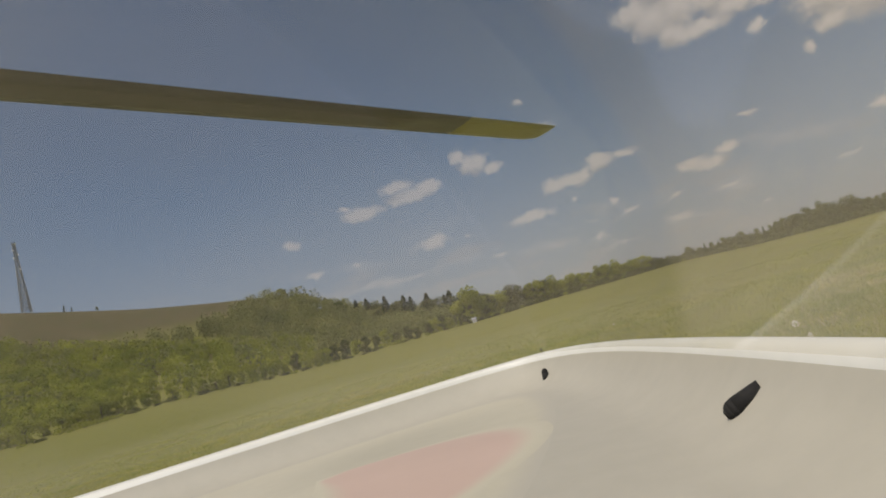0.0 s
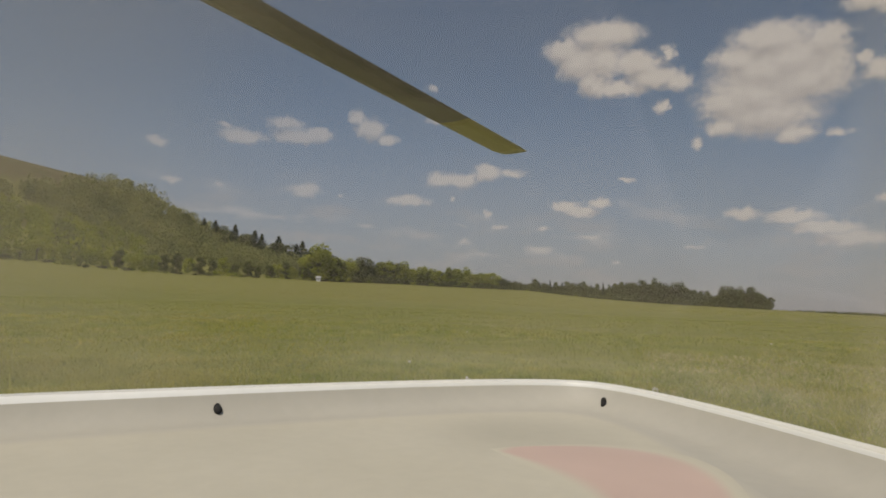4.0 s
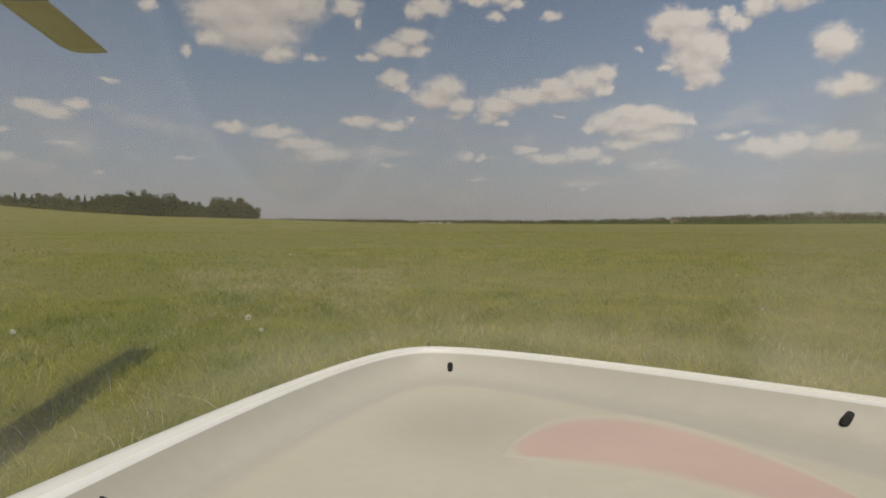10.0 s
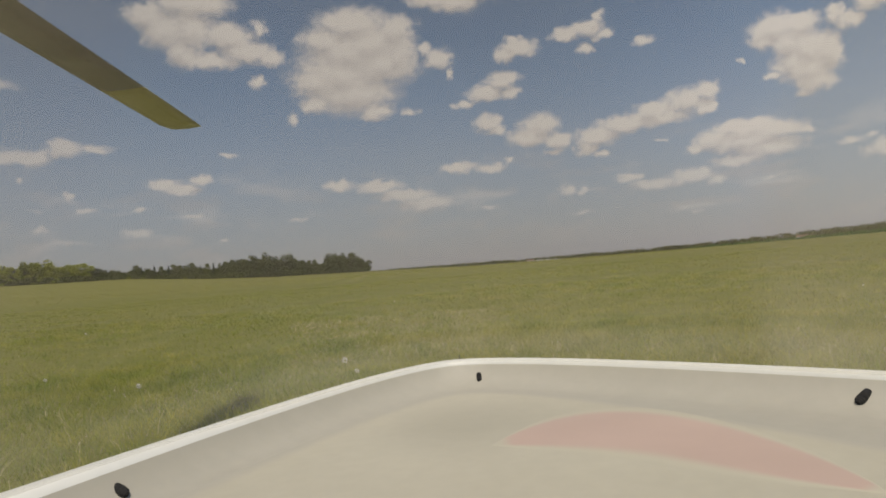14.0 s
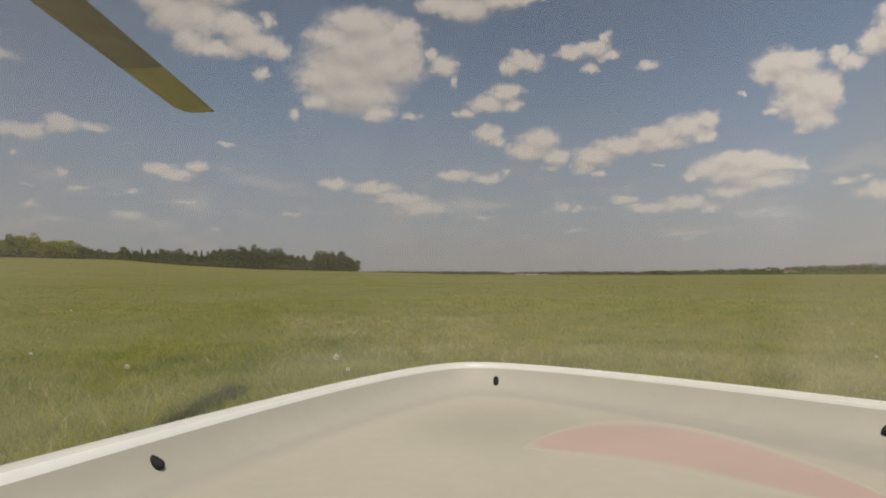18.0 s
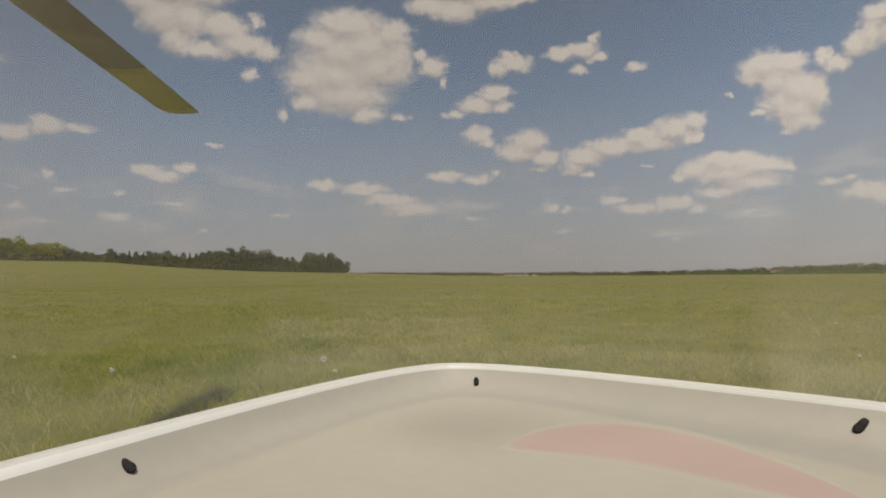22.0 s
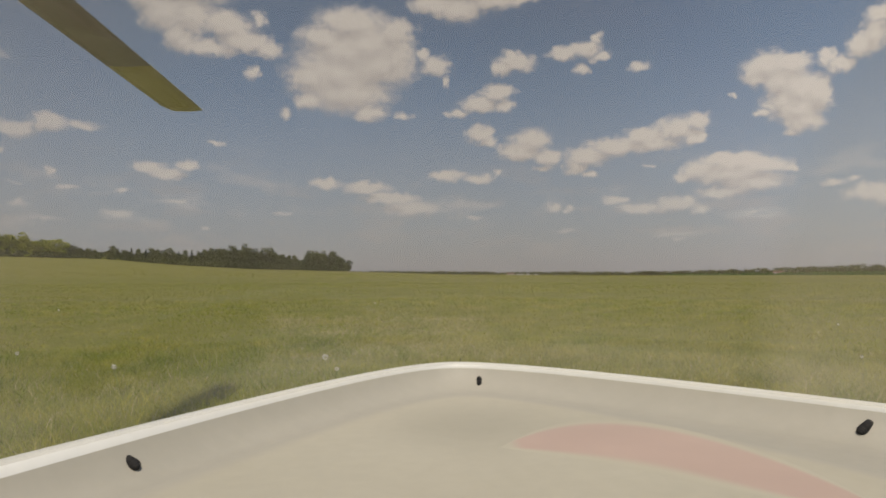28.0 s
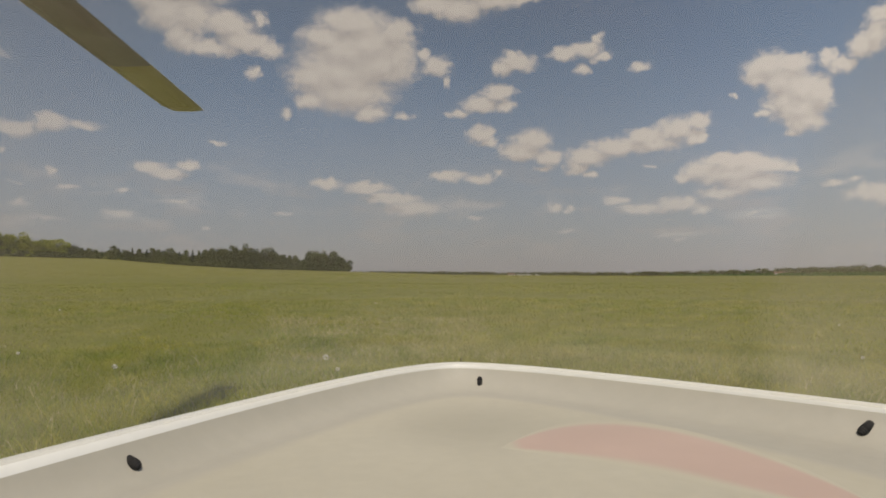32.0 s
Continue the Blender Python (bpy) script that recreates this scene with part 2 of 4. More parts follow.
# thin broken stratus low over the horizon
streak = wnode("ShaderNodeMapRange")
streak.interpolation_type = "SMOOTHSTEP"
wl.new(wnoise(plane.outputs[0], 0.30, 4.0, 0.55, (11, 4, 0), (0.55, 1.9, 1)), streak.inputs["Value"])
streak.inputs["From Min"].default_value, streak.inputs["From Max"].default_value = 0.46, 0.72
rise, fall = wnode("ShaderNodeMapRange"), wnode("ShaderNodeMapRange")
for n, lo, hi, a, b in ((rise, 0.5, 3.0, 0.0, 0.34), (fall, 6.0, 12.0, 1.0, 0.0)):
    n.interpolation_type = "SMOOTHSTEP"
    wl.new(el_deg, n.inputs["Value"])
    for key, value in (("From Min", lo), ("From Max", hi), ("To Min", a), ("To Max", b)):
        n.inputs[key].default_value = value
mask = wmath("MAXIMUM", mask, wmath("MULTIPLY", streak.outputs[0], wmath("MULTIPLY", rise.outputs[0], fall.outputs[0])))

SKY_STRENGTH = 0.066
haze_tint = wnode("ShaderNodeMix", data_type="RGBA", blend_type="MULTIPLY")
haze_tint.inputs[0].default_value = 1.0
wl.new(sky.outputs[0], haze_tint.inputs[6])
haze_tint.inputs[7].default_value = (SKY_STRENGTH * 0.97, SKY_STRENGTH * 0.99, SKY_STRENGTH * 1.0, 1)
# summer haze greys the lowest part of the sky
low = wnode("ShaderNodeMapRange")
low.interpolation_type = "SMOOTHSTEP"
wl.new(el_deg, low.inputs["Value"])
for key, value in (("From Min", -2.0), ("From Max", 20.0), ("To Min", 0.85), ("To Max", 0.0)):
    low.inputs[key].default_value = value
haze = wnode("ShaderNodeMix", data_type="RGBA")
wl.new(low.outputs[0], haze.inputs[0])
wl.new(haze_tint.outputs[2], haze.inputs[6])
haze.inputs[7].default_value = (0.229, 0.238, 0.290, 1)
# haze and clouds are brighter in the east
east = wnode("ShaderNodeMapRange")
east.interpolation_type = "SMOOTHSTEP"
wl.new(az_deg, east.inputs["Value"])
for key, value in (("From Min", 4.0), ("From Max", 40.0), ("To Min", 1.0), ("To Max", 1.36)):
    east.inputs[key].default_value = value
veil = wnode("ShaderNodeMix", data_type="RGBA")
wl.new(mask, veil.inputs[0])
wl.new(haze.outputs[2], veil.inputs[6])
wl.new(ramp.outputs[0], veil.inputs[7])
bright = wnode("ShaderNodeVectorMath", operation="SCALE")
wl.new(veil.outputs[2], bright.inputs[0])
wl.new(east.outputs[0], bright.inputs["Scale"])
back = wnode("ShaderNodeBackground")
wl.new(bright.outputs[0], back.inputs[0])
wout = wnode("ShaderNodeOutputWorld")
wl.new(back.outputs[0], wout.inputs[0])

sun = new("sun", bpy.data.lights.new("sun", "SUN"))
sun.data.energy, sun.data.angle, sun.data.color = 3.1, radians(0.53), (1.0, 0.955, 0.88)
sun.matrix_world = look(toward(SUN_AZ, SUN_EL, 50), (0, 0, 0))


# ---------------------------------------------------------------- materials
def mat(name):
    m = bpy.data.materials.new(name)
    m.use_nodes = True
    m.node_tree.nodes.clear()
    return m


def add(m, kind):
    return m.node_tree.nodes.new(kind)


def join(m, a, b):
    m.node_tree.links.new(a, b)


def ramp_node(m, fac, stops):
    n = add(m, "ShaderNodeValToRGB")
    el = n.color_ramp.elements
    while len(el) < len(stops):
        el.new(0.5)
    for e, (p, c) in zip(el, stops):
        e.position, e.color = p, (*c, 1)
    join(m, fac, n.inputs[0])
    return n.outputs[0]


def noise_node(m, scale, detail=4.0, rough=0.55, vector=None, stretch=None):
    if vector is None:
        vector = add(m, "ShaderNodeTexCoord").outputs["Object"]
    if stretch:
        mp = add(m, "ShaderNodeMapping")
        mp.inputs["Scale"].default_value = stretch
        join(m, vector, mp.inputs["Vector"])
        vector = mp.outputs[0]
    n = add(m, "ShaderNodeTexNoise")
    n.inputs["Scale"].default_value, n.inputs["Detail"].default_value, n.inputs["Roughness"].default_value = scale, detail, rough
    join(m, vector, n.inputs["Vector"])
    return n.outputs["Fac"]


def mix_color(m, fac, a, b, blend="MIX"):
    n = add(m, "ShaderNodeMix")
    n.data_type, n.blend_type = "RGBA", blend
    for slot, v in ((0, fac), (6, a), (7, b)):
        if isinstance(v, (int, float)):
            n.inputs[slot].default_value = v
        elif isinstance(v, tuple):
            n.inputs[slot].default_value = (*v, 1)
        else:
            join(m, v, n.inputs[slot])
    return n.outputs[2]


def finish(m, color, rough=0.6, metal=0.0, bump=None, strength=0.2, distance=0.01, coat=0.0, spec=0.5):
    p = add(m, "ShaderNodeBsdfPrincipled")
    if isinstance(color, tuple):
        p.inputs["Base Color"].default_value = (*color, 1)
    else:
        join(m, color, p.inputs["Base Color"])
    if isinstance(rough, (int, float)):
        p.inputs["Roughness"].default_value = rough
    else:
        join(m, rough, p.inputs["Roughness"])
    p.inputs["Metallic"].default_value = metal
    p.inputs["Coat Weight"].default_value = coat
    p.inputs["Specular IOR Level"].default_value = spec
    if bump is not None:
        b = add(m, "ShaderNodeBump")
        b.inputs["Strength"].default_value, b.inputs["Distance"].default_value = strength, distance
        join(m, bump, b.inputs["Height"])
        join(m, b.outputs[0], p.inputs["Normal"])
    o = add(m, "ShaderNodeOutputMaterial")
    join(m, p.outputs[0], o.inputs[0])
    return m


def plain(name, a, b, scale, rough=0.6, metal=0.0, bump=0.15, distance=0.004, coat=0.0):
    """Two close tones broken up by noise at two scales, with fine relief."""
    m = mat(name)
    big, fine = noise_node(m, scale), noise_node(m, scale * 9, 3.0)
    c = mix_color(m, 0.35, ramp_node(m, big, [(0.3, a), (0.7, b)]), ramp_node(m, fine, [(0.3, a), (0.7, b)]))
    return finish(m, c, rough, metal, fine, bump, distance, coat)


def leaf_material(name, dark, light, patch=0.03, glow=0.25, single=0.45):
    """Leaves: every leaf its own tone, with larger drifts over the wood; light passes through them."""
    m = mat(name)
    rnd = add(m, "ShaderNodeNewGeometry").outputs["Random Per Island"]
    place = add(m, "ShaderNodeNewGeometry").outputs["Position"]
    drift = noise_node(m, patch, 4.0, 0.6, place)
    c = mix_color(m, ramp_node(m, drift, [(0.32, (0, 0, 0)), (0.68, (1, 1, 1))]), dark, light)
    c = mix_color(m, single, c, ramp_node(m, rnd, [(0.0, dark), (1.0, light)]))
    d, t, s, o = add(m, "ShaderNodeBsdfDiffuse"), add(m, "ShaderNodeBsdfTranslucent"), add(m, "ShaderNodeMixShader"), add(m, "ShaderNodeOutputMaterial")
    join(m, c, d.inputs[0])
    join(m, c, t.inputs[0])
    s.inputs[0].default_value = glow
    join(m, d.outputs[0], s.inputs[1])
    join(m, t.outputs[0], s.inputs[2])
    join(m, s.outputs[0], o.inputs[0])
    return m


def swaths(m, pos, color, strength):
    """Faint pale swaths left by mowing, running towards the end of the wood."""
    rot = add(m, "ShaderNodeMapping")
    rot.inputs["Rotation"].default_value = (0, 0, radians(-8.0))
    join(m, pos, rot.inputs["Vector"])
    wave = add(m, "ShaderNodeTexWave")
    wave.bands_direction = "X"
    wave.inputs["Scale"].default_value, wave.inputs["Distortion"].default_value, wave.inputs["Detail"].default_value = 0.08, 1.2, 2.0
    wave.inputs["Detail Scale"].default_value = 0.3
    join(m, rot.outputs[0], wave.inputs["Vector"])
    sep = add(m, "ShaderNodeSeparateXYZ")
    join(m, pos, sep.inputs[0])
    far = add(m, "ShaderNodeMapRange")                     # only the far half of the field has been cut
    join(m, sep.outputs[1], far.inputs["Value"])
    far.inputs["From Min"].default_value, far.inputs["From Max"].default_value = 35.0, 90.0
    amount = mix_color(m, 1.0, ramp_node(m, wave.outputs["Fac"], [(0.35, (0, 0, 0)), (0.9, (strength,) * 3)]), far.outputs[0], "MULTIPLY")
    return mix_color(m, amount, color, (0.300, 0.255, 0.105))


def grass_material():
    """Meadow blades: single tones, tufts of one colour, and wide drifts of lusher and drier growth."""
    m = mat("grass_blades")
    geo = add(m, "ShaderNodeNewGeometry")
    rnd, place = geo.outputs["Random Per Island"], geo.outputs["Position"]
    lush, dry = (0.180, 0.265, 0.014), (0.520, 0.450, 0.100)
    tuft = ramp_node(m, noise_node(m, 1.6, 5.0, 0.65, place), [(0.36, (0, 0, 0)), (0.70, (1, 1, 1))])
    c = mix_color(m, tuft, lush, dry)
    c = mix_color(m, 0.30, c, ramp_node(m, rnd, [(0.0, lush), (0.8, dry), (1.0, (0.56, 0.50, 0.22))]))
    drift = ramp_node(m, noise_node(m, 0.07, 5.0, 0.6, place), [(0.32, (0.74, 0.82, 0.66)), (0.5, (0.97, 1.0, 0.97)), (0.68, (1.2, 1.13, 1.05))])
    c = mix_color(m, 1.0, c, drift, "MULTIPLY")
    c = mix_color(m, 1.0, c, ramp_node(m, noise_node(m, 3.2, 4.0, 0.6, place), [(0.36, (0.66, 0.76, 0.55)), (0.5, (1.0, 1.0, 1.0)), (0.68, (1.16, 1.12, 1.10))]), "MULTIPLY")
    tan = ramp_node(m, noise_node(m, 0.22, 5.0, 0.62, place), [(0.46, (0, 0, 0)), (0.66, (0.55, 0.55, 0.55))])
    c = mix_color(m, tan, c, (0.420, 0.345, 0.120))
    c = swaths(m, place, c, 0.30)
    d, t, s, o = add(m, "ShaderNodeBsdfDiffuse"), add(m, "ShaderNodeBsdfTranslucent"), add(m, "ShaderNodeMixShader"), add(m, "ShaderNodeOutputMaterial")
    join(m, c, d.inputs[0])
    join(m, c, t.inputs[0])
    s.inputs[0].default_value = 0.5
    join(m, d.outputs[0], s.inputs[1])
    join(m, t.outputs[0], s.inputs[2])
    join(m, s.outputs[0], o.inputs[0])
    return m


def ground_material():
    m = mat("meadow_ground")
    pos = add(m, "ShaderNodeTexCoord").outputs["Object"]
    broad = noise_node(m, 0.012, 5.0, 0.6, pos)
    mid = noise_node(m, 0.16, 6.0, 0.65, pos)
    fine = noise_node(m, 3.0, 6.0, 0.7, pos)
    grass = ramp_node(m, mid, [(0.25, (0.108, 0.124, 0.020)), (0.5, (0.148, 0.150, 0.031)), (0.78, (0.205, 0.186, 0.052))])
    c = mix_color(m, ramp_node(m, broad, [(0.35, (0, 0, 0)), (0.7, (0.7, 0.7, 0.7))]), grass, (0.168, 0.166, 0.044))
    c = mix_color(m, 0.4, c, ramp_node(m, fine, [(0.3, (0.088, 0.110, 0.018)), (0.7, (0.230, 0.208, 0.066))]))
    swath = swaths(m, pos, c, 0.36)
    # heath on the high ground
    sep = add(m, "ShaderNodeSeparateXYZ")
    join(m, pos, sep.inputs[0])
    high = add(m, "ShaderNodeMapRange")
    join(m, sep.outputs[2], high.inputs["Value"])
    high.inputs["From Min"].default_value, high.inputs["From Max"].default_value = 58.0, 84.0
    heath = ramp_node(m, noise_node(m, 0.05, 6.0, 0.7, pos), [(0.3, (0.066, 0.070, 0.026)), (0.5, (0.098, 0.084, 0.044)), (0.7, (0.128, 0.104, 0.058))])
    c = mix_color(m, high.outputs[0], swath, heath)
    return finish(m, c, 0.95, 0, fine, 0.6, 0.05, spec=0.1)


M_GROUND = ground_material()
M_GRASS = grass_material()
M_STRAW = leaf_material("dry_stalks", (0.42, 0.37, 0.18), (0.62, 0.56, 0.34), 1.0, 0.35)
M_LEAF = leaf_material("broad_leaves", (0.058, 0.070, 0.028), (0.145, 0.155, 0.054), 0.05, 0.3)
M_LEAF_PALE = leaf_material("young_leaves", (0.170, 0.205, 0.034), (0.430, 0.440, 0.076), 0.05, 0.50, 0.25)
M_NEEDLE = leaf_material("needles", (0.016, 0.026, 0.012), (0.038, 0.052, 0.020), 0.05, 0.1)
# paler than the near leaves: haze over the hill is put into this colour
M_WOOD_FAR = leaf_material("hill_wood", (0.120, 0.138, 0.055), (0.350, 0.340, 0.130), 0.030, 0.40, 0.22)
M_CROP = leaf_material("green_crop", (0.075, 0.150, 0.030), (0.130, 0.210, 0.045), 0.05, 0.4)
M_BARK = plain("bark", (0.060, 0.045, 0.032), (0.140, 0.110, 0.080), 3.0, 0.9, 0, 0.5, 0.03)
M_STEEL = plain("galvanised_steel", (0.20, 0.21, 0.22), (0.33, 0.34, 0.35), 0.8, 0.45, 0.6)
M_DISH = plain("antenna_plastic", (0.62, 0.62, 0.60), (0.72, 0.72, 0.70), 0.6, 0.5)
M_WHITEWASH = plain("white_limewash", (0.66, 0.65, 0.62), (0.80, 0.79, 0.76), 0.7, 0.85)
M_TIN = plain("pale_tin_roof", (0.40, 0.39, 0.38), (0.55, 0.54, 0.52), 0.4, 0.5, 0.3)
M_TILE = plain("brown_roof_tiles", (0.12, 0.07, 0.05), (0.20, 0.12, 0.09), 0.9, 0.8)
M_GLASSDARK = plain("window_glass", (0.03, 0.035, 0.04), (0.06, 0.07, 0.08), 0.5, 0.1)


def shell_material(name, a, b, rough, paint=None):
    """Gel-coated glass fibre with faint mottling, scuffs and a soft gloss; paint may lay a colour over it."""
    m = mat(name)
    big, fine = noise_node(m, 5.0, 4.0, 0.6), noise_node(m, 70.0, 4.0, 0.6)
    c = ramp_node(m, big, [(0.3, a), (0.7, b)])
    c = mix_color(m, 0.18, c, ramp_node(m, fine, [(0.35, tuple(q * 0.86 for q in a)), (0.65, b)]))
    if paint:
        c = paint(m, c)
    r = add(m, "ShaderNodeMapRange")
    join(m, big, r.inputs["Value"])
    r.inputs["To Min"].default_value, r.inputs["To Max"].default_value = rough - 0.08, rough + 0.12
    return finish(m, c, r.outputs[0], 0, fine, 0.06, 0.001)


M_SHELL = shell_material("white_gel_coat", (0.675, 0.685, 0.65), (0.755, 0.765, 0.73), 0.45)
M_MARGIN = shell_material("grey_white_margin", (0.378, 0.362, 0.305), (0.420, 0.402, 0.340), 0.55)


def pan_paint(m, cream):
    """Cream that fades into the grey-white of the wall along the edge of the pan."""
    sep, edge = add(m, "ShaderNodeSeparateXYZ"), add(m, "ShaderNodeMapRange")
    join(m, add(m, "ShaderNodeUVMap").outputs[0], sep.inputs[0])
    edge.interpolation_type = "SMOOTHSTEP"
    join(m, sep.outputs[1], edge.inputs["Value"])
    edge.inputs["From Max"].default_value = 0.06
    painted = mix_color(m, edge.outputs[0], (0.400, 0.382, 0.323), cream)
    # a soft darker patch behind the nose
    off, far = add(m, "ShaderNodeMapping"), add(m, "ShaderNodeVectorMath")
    off.vector_type, far.operation = "POINT", "LENGTH"
    off.inputs["Location"].default_value, off.inputs["Scale"].default_value = (-0.3, -5.4, 0), (12.0, 9.6, 0)
    join(m, add(m, "ShaderNodeTexCoord").outputs["Object"], off.inputs["Vector"])
    join(m, off.outputs[0], far.inputs[0])
    dark_patch = add(m, "ShaderNodeMapRange")
    dark_patch.interpolation_type = "SMOOTHSTEP"
    join(m, far.outputs["Value"], dark_patch.inputs["Value"])
    for key, value in (("From Min", 0.1), ("From Max", 1.3), ("To Min", 0.36), ("To Max", 0.0)):
        dark_patch.inputs[key].default_value = value
    return mix_color(m, dark_patch.outputs[0], painted, (0.300, 0.285, 0.225))


M_DECK = shell_material("cream_deck", (0.440, 0.416, 0.328), (0.490, 0.464, 0.372), 0.55, pan_paint)


def sheen_paint(m, under):
    """Red sun sheen put into the colour, with a pale cream border, feathering out at its edges."""
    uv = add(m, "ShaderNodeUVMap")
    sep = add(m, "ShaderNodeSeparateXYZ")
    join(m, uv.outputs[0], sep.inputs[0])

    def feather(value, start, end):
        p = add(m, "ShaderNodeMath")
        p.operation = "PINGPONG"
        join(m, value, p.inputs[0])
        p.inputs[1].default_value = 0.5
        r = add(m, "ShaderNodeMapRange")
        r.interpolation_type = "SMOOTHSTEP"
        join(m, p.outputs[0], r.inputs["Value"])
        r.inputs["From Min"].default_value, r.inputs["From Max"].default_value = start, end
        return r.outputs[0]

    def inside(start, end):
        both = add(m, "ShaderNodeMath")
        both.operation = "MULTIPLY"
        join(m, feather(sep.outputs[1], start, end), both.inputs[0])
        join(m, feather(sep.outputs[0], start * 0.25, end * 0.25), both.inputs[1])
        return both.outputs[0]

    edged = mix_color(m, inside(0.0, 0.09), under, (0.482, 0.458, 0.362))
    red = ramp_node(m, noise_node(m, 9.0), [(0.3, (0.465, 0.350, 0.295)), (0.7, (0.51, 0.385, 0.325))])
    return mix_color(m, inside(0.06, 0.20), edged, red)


M_RED_SHEEN = shell_material("painted_red_sheen", (0.440, 0.416, 0.328), (0.490, 0.464, 0.372), 0.55, sheen_paint)
M_RUBBER = plain("black_screw", (0.006, 0.006, 0.006), (0.014, 0.013, 0.012), 60.0, 0.85, 0.0)
M_BLADE = plain("dark_rotor_blade", (0.018, 0.017, 0.013), (0.032, 0.029, 0.022), 6.0, 0.4)
M_TIP = plain("olive_yellow_blade_tip", (0.40, 0.355, 0.085), (0.50, 0.445, 0.115), 8.0, 0.4)
M_PETAL = plain("white_seed_head", (0.60, 0.57, 0.48), (0.76, 0.73, 0.64), 90.0, 0.9)
M_STALK = plain("green_stalk", (0.22, 0.27, 0.05), (0.34, 0.36, 0.10), 40.0, 0.8)


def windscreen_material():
    """Thin clear plastic with dust and painted-in glare on it; the gloss grows with a grazing view."""
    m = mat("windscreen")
    clear, gloss, dust_glare = add(m, "ShaderNodeBsdfTransparent"), add(m, "ShaderNodeBsdfGlossy"), add(m, "ShaderNodeBsdfDiffuse")
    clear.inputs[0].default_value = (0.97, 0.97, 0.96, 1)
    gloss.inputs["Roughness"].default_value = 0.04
    dust_glare.inputs[0].default_value = (0.82, 0.745, 0.58, 1)
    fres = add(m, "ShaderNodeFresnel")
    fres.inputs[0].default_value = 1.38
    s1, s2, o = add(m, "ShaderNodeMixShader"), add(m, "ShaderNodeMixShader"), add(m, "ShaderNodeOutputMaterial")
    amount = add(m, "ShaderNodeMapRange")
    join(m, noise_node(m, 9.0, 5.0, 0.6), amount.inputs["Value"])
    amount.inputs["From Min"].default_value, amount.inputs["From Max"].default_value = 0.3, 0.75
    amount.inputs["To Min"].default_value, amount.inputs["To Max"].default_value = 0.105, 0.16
    # film painted in for reflection above base, glare right and far back; thinner left
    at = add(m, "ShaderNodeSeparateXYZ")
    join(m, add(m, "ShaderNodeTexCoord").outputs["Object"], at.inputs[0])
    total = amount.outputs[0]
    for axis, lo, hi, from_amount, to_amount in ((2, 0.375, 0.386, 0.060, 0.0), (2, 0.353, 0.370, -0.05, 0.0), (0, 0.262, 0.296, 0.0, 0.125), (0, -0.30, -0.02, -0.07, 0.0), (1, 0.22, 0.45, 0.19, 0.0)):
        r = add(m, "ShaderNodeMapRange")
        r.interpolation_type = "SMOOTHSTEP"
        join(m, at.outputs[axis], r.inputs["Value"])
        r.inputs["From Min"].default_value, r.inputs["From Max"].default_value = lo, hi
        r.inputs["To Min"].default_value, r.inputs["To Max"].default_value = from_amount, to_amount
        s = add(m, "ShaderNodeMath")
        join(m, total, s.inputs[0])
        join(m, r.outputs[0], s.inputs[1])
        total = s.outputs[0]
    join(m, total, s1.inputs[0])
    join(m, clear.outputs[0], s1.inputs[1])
    join(m, dust_glare.outputs[0], s1.inputs[2])
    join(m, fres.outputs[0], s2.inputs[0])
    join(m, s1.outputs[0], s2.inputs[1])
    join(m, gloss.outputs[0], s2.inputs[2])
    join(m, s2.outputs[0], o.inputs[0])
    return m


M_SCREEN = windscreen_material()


# ---------------------------------------------------------------- building helpers
def mesh_of(name, bm, material, smooth=False):
    me = bpy.data.meshes.new(name)
    bm.to_mesh(me)
    bm.free()
    me.materials.append(material)
    if smooth:
        for f in me.polygons:
            f.use_smooth = True
    return me


def part(name, bm, material, parent, label="", smooth=False):
    ob = new(name, mesh_of(name, bm, material, smooth))
    ob.parent = parent
    return tagged(ob, label)


def raw_mesh(name, verts, faces, material, smooth=False):
    me = bpy.data.meshes.new(name)
    me.from_pydata(verts.tolist() if isinstance(verts, np.ndarray) else verts, [], faces.tolist() if isinstance(faces, np.ndarray) else faces)
    me.materials.append(material)
    if smooth:
        for f in me.polygons:
            f.use_smooth = True
    return me


def thing(name, at, label, category, group="", turn=0.0):
    ob = new(name)
    ob.matrix_basis = pose(at[0], at[1], at[2], 0, 0, turn)
    return tagged(ob, label, category, group)


def box(bm, center, size, turn=None, bevel=0.0):
    made = bmesh.ops.create_cube(bm, size=1.0, matrix=Matrix.LocRotScale(Vector(center), turn, Vector(size)))
    if bevel:
        edges = list({e for v in made["verts"] for e in v.link_edges})
        bmesh.ops.bevel(bm, geom=edges, offset=bevel, segments=2, affect="EDGES")


def rod(bm, a, b, r1, r2=None, sides=6):
    a, b = Vector(a), Vector(b)
    m = Matrix.Translation((a + b) / 2) @ (b - a).to_track_quat("Z", "Y").to_matrix().to_4x4()
    bmesh.ops.create_cone(bm, cap_ends=True, segments=sides, radius1=r1, radius2=r1 if r2 is None else r2, depth=(b - a).length, matrix=m)


def ball(bm, center, size, sub=2):
    bmesh.ops.create_icosphere(bm, subdivisions=sub, radius=1.0, matrix=Matrix.LocRotScale(Vector(center), None, Vector(size)))


